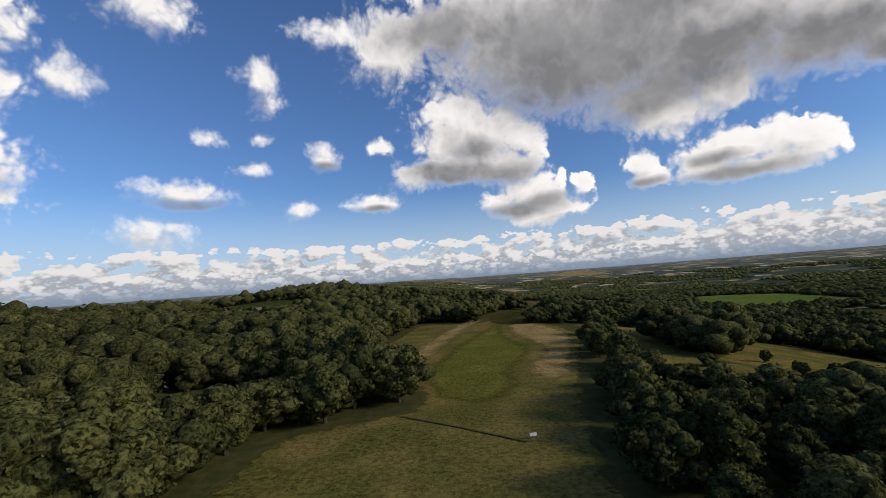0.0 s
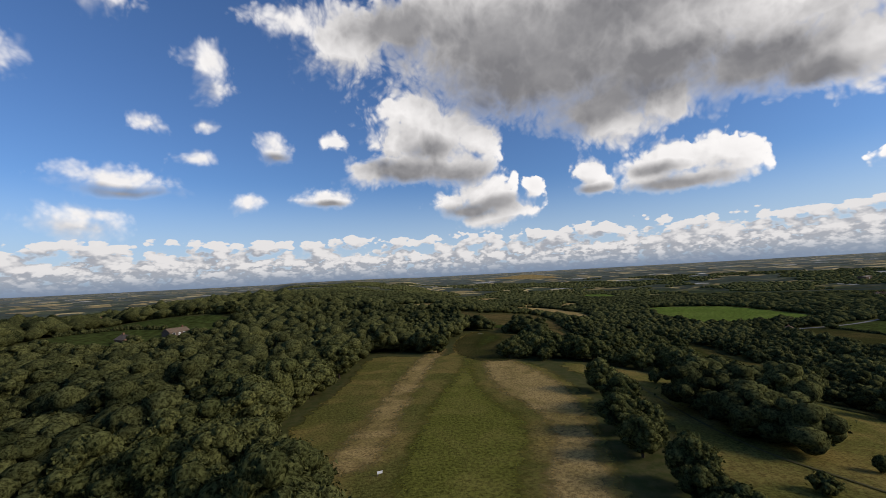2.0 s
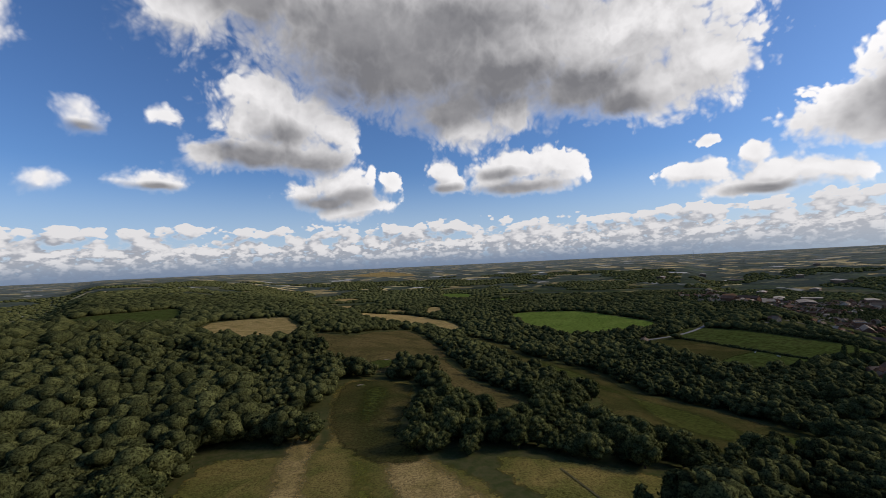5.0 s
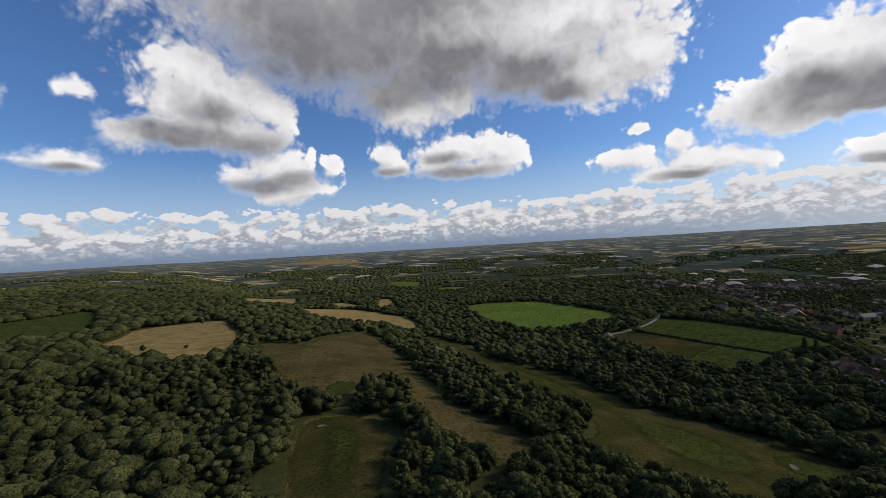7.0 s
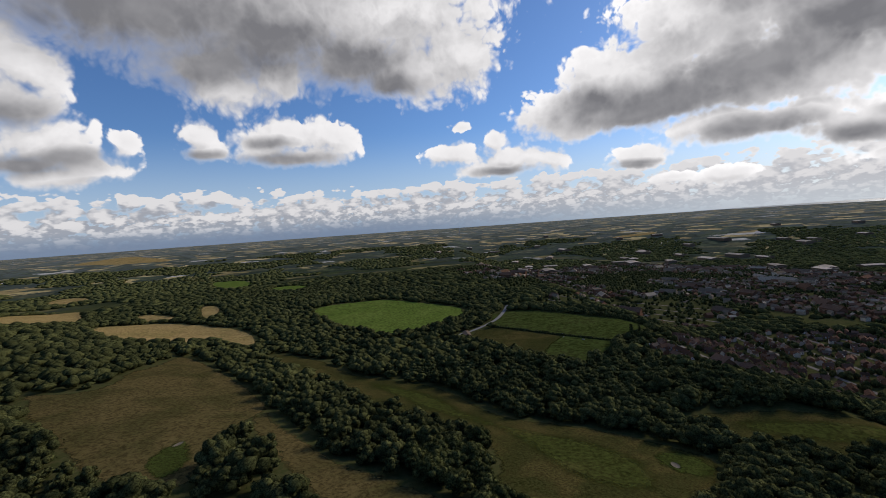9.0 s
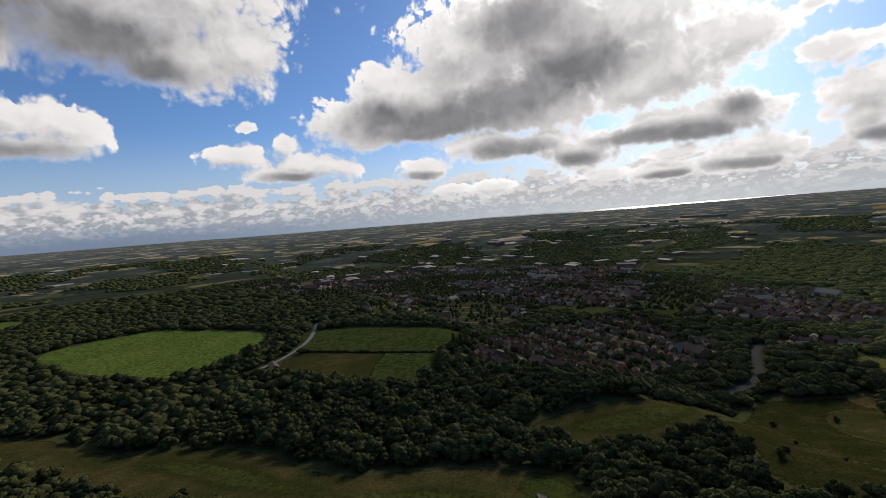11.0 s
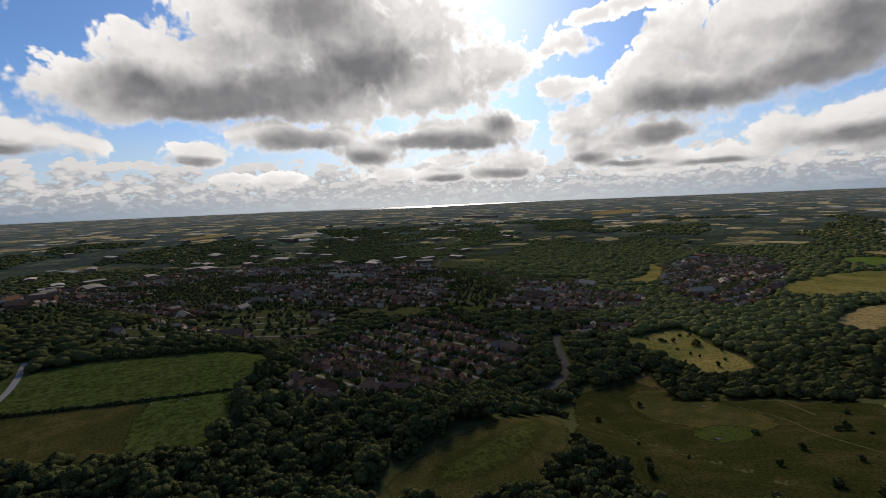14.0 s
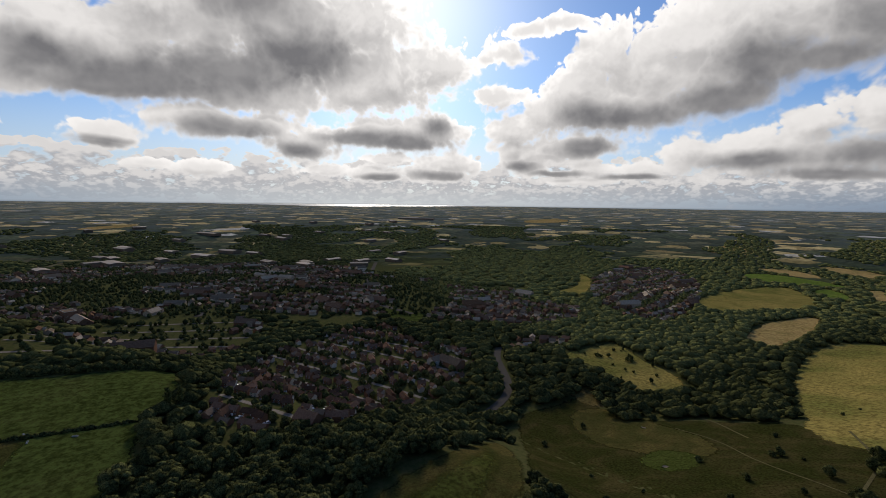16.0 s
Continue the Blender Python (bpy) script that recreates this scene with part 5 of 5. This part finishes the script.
def tinted(name, colors, rough=0.85):
    """One of several colours for each house of the far estates."""
    m, t, b = material(name, rough)
    tone = node(t, "ShaderNodeAttribute", attribute_name="tint").outputs["Fac"]
    ramp = node(t, "ShaderNodeValToRGB", [(0, tone)])
    ramp.color_ramp.interpolation = "CONSTANT"
    while len(ramp.color_ramp.elements) < len(colors):
        ramp.color_ramp.elements.new(0.5)
    for k, (el, c) in enumerate(zip(ramp.color_ramp.elements, colors)):
        el.position, el.color = k / len(colors), (*c, 1)
    p = node(t, "ShaderNodeNewGeometry").outputs["Position"]
    n1 = node(t, "ShaderNodeTexNoise", [("Vector", p), ("Scale", 0.8), ("Detail", 4.0)]).outputs["Fac"]
    v = smooth_step(t, n1, 0.3, 0.7, 0.75, 1.2)
    color = mix_color(t, 1.0, ramp.outputs[0], node(t, "ShaderNodeCombineColor", [(0, v), (1, v), (2, v)]).outputs[0], "MULTIPLY")
    t.links.new(color, b.inputs["Base Color"])
    return m


M_FAR_WALL = tinted("far_walls", [(0.17, 0.090, 0.054), (0.15, 0.080, 0.048), (0.62, 0.48, 0.34), (0.20, 0.110, 0.066), (0.42, 0.31, 0.21)])
M_FAR_ROOF = tinted("far_roofs", [(0.17, 0.100, 0.064), (0.15, 0.098, 0.066), (0.20, 0.108, 0.066), (0.19, 0.138, 0.092), (0.15, 0.084, 0.048), (0.37, 0.29, 0.205), (0.21, 0.155, 0.105)])
estate("far_houses", far_plots, "brick estate houses with tiled roofs among trees")


def warehouse_model(l, w, h, label):
    root = tagged(new("warehouse"), label, "warehouse", "sheds of the industrial estate")
    bm = bmesh.new()
    gable_walls(bm, l, w, h, h + w * 0.08)
    part("wall", bm, M_SLATE, root)
    bm = bmesh.new()
    gable_roof(bm, l, w, h, h + w * 0.08, 0.6, 0.4)
    part("roof", bm, M_SHED, root)
    boxed("loading_door", M_STEEL, root, (-3, -w / 2 - 0.1, 0, 3, -w / 2 + 0.1, 4.5))
    return root


sheds = [warehouse_model(70, 34, 9, "long grey metal warehouse with a pale roof"), warehouse_model(46, 24, 8, "grey metal shed with a pale roof"),
         warehouse_model(120, 30, 8, "very long low greenhouse-like shed with a white roof")]
rngs = np.random.default_rng(12)
spots = [(1730, 250, 0, 0.6), (1660, 178, 1, 0.7), (1620, 320, 0, 0.6), (1560, 420, 1, 0.4), (1500, 520, 0, 0.5), (1420, 640, 1, 0.6), (1760, 420, 1, 0.5), (1840, 560, 0, 0.7),
         (2480, -760, 2, 1.0), (2540, -690, 2, 1.0), (1780, -560, 1, 0.3), (1250, 700, 0, 0.5), (1900, 900, 0, 0.7), (1330, 60, 1, 0.2), (1240, -60, 1, 1.2), (2000, 60, 0, 0.3), (2150, 330, 2, 0.6)]
for _ in range(34):
    b, d = math.radians(rngs.uniform(52, 112)), rngs.uniform(1150, 2500)
    spots.append((HUB[0] + d * math.sin(b), HUB[1] + d * math.cos(b), 1, rngs.choice([0.4, 0.5, 0.6, 2.1])))
for k, (x, y, kind, a) in enumerate(spots):
    m = pose(x, y, float(ground_height(x, y)), 0, 0, math.degrees(a) + rngs.uniform(-8, 8))
    first = not any(kk == kind for _, _, kk, _ in spots[:k])
    if first:
        sheds[kind].matrix_basis = m
    else:
        copy_thing(sheds[kind], m)


# trees in the gardens, and clumps and hedges over the plain
garden = np.random.default_rng(8).uniform((330, -1100), (1700, 1150), (46000, 2))
garden = garden[in_any(garden, TOWN)]
garden = garden[clear_of(garden, HOMES, 4.9) & off_roads(garden, 8)]
plain_pts = scatter((-1000, -2300), (2900, 3000), 19.0, 9)
pd = np.hypot(plain_pts[:, 0] - 120, plain_pts[:, 1] - 230)
keep = np.array([noise.fractal(Vector((x / 260, y / 260, 3.3)), 1.0, 2.0, 3) for x, y in plain_pts])
outer = ~((plain_pts > (-400, -520)).all(1) & (plain_pts < (620, 1080)).all(1))
ok = outer & (keep > -0.62 + 0.00030 * pd) & (pd < 2300) & ~in_any(plain_pts, OPEN) & ~in_any(plain_pts, TOWN)
ok &= (plain_pts[:, 1] > -80 - 2.4 * np.maximum(0, plain_pts[:, 0] - 40)) & (plain_pts[:, 0] > -60 - 0.95 * np.maximum(0, plain_pts[:, 1]))
SHRUB = [core(np.random.default_rng(200 + k), 4.0, 3.7, 3.5, 5, 4) for k in range(6)]
wood_mesh("garden_trees", garden, SHRUB, 3, "garden and street trees among the houses", (0.35, 0.85))
TINY = [core(np.random.default_rng(80 + k), 9.2, 3.6, 2.2, 5, 4) for k in range(6)]
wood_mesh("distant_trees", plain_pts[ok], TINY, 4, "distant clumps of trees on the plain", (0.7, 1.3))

# ---------------------------------------------------------------- loose trees, bushes, hedges
def place_copy(src, x, y, s, turn, sz=1.0):
    c = copy_thing(src, pose(0, 0, 0))
    c.matrix_basis = pose(x, y, on_ground(x, y), 0, 0, turn) @ Matrix.Diagonal((s, s, s * sz, 1))
    return c


for x, y, s in ((172, 52, 0.62), (164, 44, 0.6), (158, 54, 0.55), (168, 63, 0.5), (180, 60, 0.55), (157, 40, 0.6), (184, 34, 0.85), (199, -18, 0.7), (188, -22, 0.75), (190, 0, 0.7), (196, -6, 0.6), (203, 12, 0.5), (76, 107, 0.26), (72, 91, 0.24), (76, 88, 0.28), (74, 95, 0.22)):
    tagged(place_copy(kinds[int(x) % 4], x, y, s, x * 7 % 360, 1.35 if x < 80 else 1.0), "lone dark tree standing in rough grass", "tree", "loose trees")


def bush_model(seed, h, w, label):
    root = tagged(new("bush"), label, "bush", "bushes in the fields")
    v, f = crown(seed, h, w, 12, 8, 0.25, 5, 3, 0.02)
    part("foliage", mesh_of("foliage", v, f, M_LEAF, True), None, root)
    bm = bmesh.new()
    for k in range(3):
        tapered(bm, (0, 0, -0.3), (math.cos(k * 2.1) * w * 0.2, math.sin(k * 2.1) * w * 0.2, h * 0.6), 0.09, 0.03, 5)
    part("stems", bm, M_BARK, root)
    return root


bushes = [bush_model(90, 2.6, 3.4, "round dark green hawthorn bush in a field"), bush_model(91, 3.6, 3.6, "upright dark bush in a field")]
rngb = np.random.default_rng(21)
spots = []
for poly, n in ((BUSHY_FIELD, 26), (LOWER_ROUGH, 18), (SOUTH_FIELD, 7), (EAST_ROUGH, 9), (TAN_FIELD, 7)):
    ring = rounded(poly)
    c = rngb.uniform(ring.min(0), ring.max(0), (n * 6, 2))
    spots += c[inside(c, ring)][:n].tolist()
for k, (x, y) in enumerate(spots):
    s = rngb.uniform(0.5, 1.25)
    if k < 2:
        bushes[k].matrix_basis = pose(x, y, on_ground(x, y), 0, 0, 0) @ Matrix.Diagonal((s, s, s, 1))
    else:
        place_copy(bushes[k % 2], x, y, s, rngb.uniform(0, 360))


def hedge(line, h, w, label):
    """A clipped field hedge: small leafy billows in a row."""
    pts = []
    for a, b in zip(line, line[1:]):
        n = int(math.dist(a, b) / (w * 0.55))
        pts += [(a[0] + (b[0] - a[0]) * k / n, a[1] + (b[1] - a[1]) * k / n) for k in range(n)]
    wood_mesh("hedge", np.array(pts), [crown(60, h, w, 6, 0, 0.2, 5, 3, 0.0), crown(61, h, w, 6, 0, 0.2, 5, 3, 0.0)], 7, label)


hedge([(387, 399), (378, 330), (376, 268)], 1.6, 1.8, "dark clipped hedge between two paddocks")
hedge([(480, 412), (470, 330), (463, 268)], 3.5, 3.5, "tall dark hedge behind the paddock")
hedge([(330, 462), (400, 443), (455, 466)], 4.0, 4.5, "overgrown hedge beside the pasture")

poplar = tagged(new("poplar"), "tall narrow dark poplar at the paddock corner", "tree", "poplars")
part("trunk", trunk_mesh(5, 15, 3.0), None, poplar)
pv, pf = crown(95, 17, 4.2, 40, 12, 0.3, 5, 3, 0.06)
part("crown", mesh_of("crown", pv, pf, M_LEAF, True), None, poplar)
poplar.matrix_basis = pose(379, 263, on_ground(379, 263))
for x, y, s in ((384, 258, 0.92), (389, 254, 0.6), (375, 266, 0.5)):
    place_copy(poplar, x, y, s, x * 3 % 360)


# ---------------------------------------------------------------- small things
def bunker(x, y, r, turn):
    """A sand pit: a dished floor of sand inside a raised turf lip."""
    root = tagged(new("bunker"), "pale sand bunker with a turf lip", "bunker", "golf bunkers")
    root.matrix_basis = pose(x, y, float(ground_height(x, y)) + 0.25, 0, 0, turn)
    bm = bmesh.new()
    rings = []
    for q, z in ((1.0, 0.10), (0.7, -0.05), (0.35, -0.12)):
        rings.append([bm.verts.new((q * r * math.cos(k * math.pi / 10) * (1 + 0.15 * math.sin(3 * k)), q * r * 0.6 * math.sin(k * math.pi / 10), z + 0.2)) for k in range(20)])
    for a, b in zip(rings, rings[1:]):
        for k in range(20):
            bm.faces.new((a[k], a[(k + 1) % 20], b[(k + 1) % 20], b[k]))
    bm.faces.new(rings[-1])
    part("sand", bm, M_SAND, root)
    bm = bmesh.new()
    rings = []
    for q, z in ((1.35, -0.35), (1.15, 0.34), (1.0, 0.32)):
        rings.append([bm.verts.new((q * r * math.cos(k * math.pi / 10) * (1 + 0.15 * math.sin(3 * k)), q * r * 0.6 * math.sin(k * math.pi / 10), z)) for k in range(20)])
    for a, b in zip(rings, rings[1:]):
        for k in range(20):
            bm.faces.new((a[k], a[(k + 1) % 20], b[(k + 1) % 20], b[k]))
    part("lip", bm, M_LIP, root, "raised turf lip")


for x, y, r, turn in ((78, 360, 2.0, 10), (186, 203, 2.2, 40), (252, 45, 1.6, 70), (47, 303, 1.7, 0), (300, 2, 1.5, 20)):
    bunker(x, y, r, turn)


M_CAR_RED = plain("red_car_paint", (0.22, 0.015, 0.015, 1), 0.3, 0.05)
M_CAR_PALE = plain("silver_car_paint", (0.55, 0.55, 0.56, 1), 0.35, 0.05)
M_TYRE = plain("tyre_rubber", (0.02, 0.02, 0.02, 1), 0.9, 0.2)


def car_model(paint, label):
    """A small hatchback: bevelled body, glasshouse with windows, four wheels."""
    root = tagged(new("car"), label, "car", "parked cars")
    bm = bmesh.new()
    prof = [(-2.0, 0.35), (-2.02, 0.75), (-1.85, 0.92), (-1.65, 1.32), (-1.2, 1.46), (0.1, 1.44), (0.75, 0.98), (1.65, 0.86), (1.98, 0.62), (1.98, 0.32)]
    sides = [[bm.verts.new((x, s * (0.83 if z < 1.0 else 0.66), z)) for x, z in prof] for s in (-1, 1)]
    n = len(prof)
    for k in range(n):
        bm.faces.new((sides[0][k], sides[0][(k + 1) % n], sides[1][(k + 1) % n], sides[1][k]))
    bm.faces.new(sides[0][::-1])
    bm.faces.new(sides[1])
    bmesh.ops.recalc_face_normals(bm, faces=bm.faces)
    body = part("body", bm, paint, root)
    for name, pts in (("windscreen", [(0.13, 0.6, 1.43), (0.13, -0.6, 1.43), (0.72, -0.7, 1.02), (0.72, 0.7, 1.02)]),
                      ("rear_window", [(-1.24, -0.58, 1.43), (-1.24, 0.58, 1.43), (-1.62, 0.6, 1.30), (-1.80, 0.62, 1.0), (-1.80, -0.62, 1.0), (-1.62, -0.6, 1.30)])):
        bm = bmesh.new()
        up = Vector((0.02 if name == "windscreen" else -0.03, 0, 0.02))
        bm.faces.new([bm.verts.new(Vector(q) + up) for q in pts])
        part(name, bm, M_GLASS, root)
    for s in (-1, 1):
        bm = bmesh.new()
        bm.faces.new([bm.verts.new((x, s * y, z)) for x, y, z in ((-1.5, 0.80, 1.02), (0.62, 0.80, 1.02), (0.02, 0.675, 1.40), (-1.2, 0.675, 1.40))])
        part("side_window", bm, M_GLASS, root)
        for x in (-1.25, 1.25):
            bm = bmesh.new()
            bmesh.ops.create_cone(bm, cap_ends=True, segments=16, radius1=0.31, radius2=0.31, depth=0.2, matrix=pose(x, s * 0.76, 0.31, 90, 0, 0))
            wheel = part("wheel", bm, M_TYRE, root)
            bm = bmesh.new()
            bmesh.ops.create_cone(bm, cap_ends=True, segments=12, radius1=0.19, radius2=0.19, depth=0.03, matrix=pose(x, s * 0.87, 0.31, 90, 0, 0))
            part("rim", bm, M_STEEL, wheel)
        boxed("headlight", M_WHITE, root, (1.86, s * 0.62 - 0.16, 0.62, 1.99, s * 0.62 + 0.16, 0.76))
    return root


red_car = car_model(M_CAR_RED, "dark red hatchback parked on gravel")
red_car.matrix_basis = pose(-53, 91, float(ground_height(-53, 91)) + 0.1, 0, 0, -35)
copy_thing(red_car, pose(-51, 94.5, float(ground_height(-51, 94.5)) + 0.1, 0, 0, -38))
pale_car = car_model(M_CAR_PALE, "silver car parked in the town")
rngc = np.random.default_rng(31)
for k in range(70):
    x, y, a = plots[int(rngc.integers(0, 200))]
    x, y = x + 7.5 * math.sin(a) + rngc.uniform(-2, 2), y - 7.5 * math.cos(a) + rngc.uniform(-2, 2)
    m = pose(x, y, float(ground_height(x, y)) + 0.02, 0, 0, rngc.uniform(0, 360))
    if k == 0:
        pale_car.matrix_basis = m
    else:
        copy_thing(pale_car, m)


def course_sign(x, y, turn):
    root = tagged(new("course_sign"), "small pale board on two wooden posts", "sign", "course signs")
    root.matrix_basis = pose(x, y, float(ground_height(x, y)) + 0.1, 0, 0, turn)
    boxed("board", M_WHITE, root, (-0.5, -0.03, 0.35, 0.5, 0.03, 0.8))
    for s in (-0.4, 0.4):
        boxed("post", M_WOOD, root, (s - 0.04, 0.03, -0.3, s + 0.04, 0.11, 0.85))


course_sign(-7, 120, 20)
course_sign(11, 63, 10)


def radio_mast(x, y, h):
    root = tagged(new("radio_mast"), "thin pale lattice radio mast on the plain", "mast")
    z = float(ground_height(x, y))
    root.matrix_basis = pose(x, y, z)
    for k in range(3):
        bm = bmesh.new()
        a = k * 2.094
        tapered(bm, (math.cos(a) * 5, math.sin(a) * 5, -2), (math.cos(a) * 0.8, math.sin(a) * 0.8, h), 0.8, 0.4)
        part("leg", bm, M_STEEL, root)
    for k in range(8):
        bm = bmesh.new()
        f = k / 8
        r = 5 - 4.2 * f
        for q in range(3):
            tapered(bm, (math.cos(q * 2.094) * r, math.sin(q * 2.094) * r, f * h), (math.cos((q + 1) * 2.094) * r, math.sin((q + 1) * 2.094) * r, f * h), 0.4, 0.4, 4)
        part("brace", bm, M_STEEL, root)


radio_mast(2480, 1850, 75)
farmhouse = copy_thing(house_kinds[2], pose(-205, 366, float(ground_height(-205, 366)), 0, 0, 25))
tagged(farmhouse, "pale farmhouse with grey gable at the wood's edge", "house")


# ---------------------------------------------------------------- larger buildings by the fields
def at_ground(ob, x, y, turn):
    ob.matrix_basis = pose(x, y, float(ground_height(x, y)), 0, 0, turn)
    return ob


hall = at_ground(house_model(24.0, 11.0, 4.6, 8.4, M_BRICK, M_SLATE, "long brick hall with a grey roof among trees"), 462, 56, 20)
tagged(hall, category="hall", group="halls")
hall_wing = at_ground(house_model(13.0, 9.0, 4.6, 7.6, M_RENDER, M_SLATE, "pale hall wing with a grey roof"), 472, 67, 110)
tagged(hall_wing, category="hall", group="halls")
villa = at_ground(house_model(13.0, 9.0, 4.8, 8.4, M_BRICK, M_TILE, "large detached brick house with a steep brown roof"), 338, 198, 35)
stable = at_ground(house_model(16.0, 6.0, 2.6, 4.0, M_WOOD, M_SLATE, "low dark wooden stable beside the track"), 346, 402, 40)
tagged(stable, category="stable", group="farm buildings")


def brick_block(x, y, turn):
    """A flat-roofed block of flats with a parapet and rows of windows."""
    root = at_ground(tagged(new("apartment_block"), "brown brick block of flats with a flat roof", "building"), x, y, turn)
    boxed("wall", M_BRICK, root, (-9, -6, -2, 9, 6, 11))
    boxed("roof", M_SLATE, root, (-8.6, -5.6, 11, 8.6, 5.6, 11.2))
    boxed("parapet", M_RENDER, root, (-9.1, -6.1, 10.9, 9.1, -5.7, 11.7), (-9.1, 5.7, 10.9, 9.1, 6.1, 11.7), (-9.1, -5.7, 10.9, -8.7, 5.7, 11.7), (8.7, -5.7, 10.9, 9.1, 5.7, 11.7))
    for s in (-1, 1):
        for z in (1.0, 4.2, 7.4):
            for x0 in (-7, -3.2, 0.8, 4.8):
                y0, y1 = sorted((s * 6.05, s * 5.9))
                boxed("window", M_GLASS, root, (x0, y0, z, x0 + 2, y1, z + 1.5))


brick_block(794, 419, 30)


def trough(x, y, turn):
    root = at_ground(tagged(new("trough"), "pale metal water trough in the paddock", "trough", "paddock troughs"), x, y, turn)
    boxed("basin", M_STEEL, root, (-1.2, -0.35, 0.15, 1.2, 0.35, 0.3), (-1.2, -0.35, 0.3, -1.1, 0.35, 0.7), (1.1, -0.35, 0.3, 1.2, 0.35, 0.7), (-1.1, -0.35, 0.3, 1.1, -0.28, 0.7), (-1.1, 0.28, 0.3, 1.1, 0.35, 0.7))
    for s in (-0.9, 0.9):
        boxed("foot", M_STEEL, root, (s - 0.08, -0.3, -0.1, s + 0.08, 0.3, 0.15))


for x, y, turn in ((372, 318, 10), (370, 300, 80), (381, 322, 40)):
    trough(x, y, turn)

barn = at_ground(house_model(11.0, 6.0, 2.6, 4.2, M_WOOD, M_SLATE, "grey-roofed wooden barn at the edge of the glade"), -118, 287, 60)
tagged(barn, category="barn", group="farm buildings")
shed = at_ground(house_model(10.0, 6.0, 3.0, 4.8, M_BRICK, M_SLATE, "low brick farm shed with a grey roof"), -128, 262, 140)
tagged(shed, category="barn", group="farm buildings")
hedge([(-185, 300), (-150, 306), (-128, 302)], 2.2, 2.4, "dark clipped hedge across the glade")
hedge([(-180, 356), (-150, 358), (-112, 358)], 2.6, 2.8, "tall hedge behind the glade")
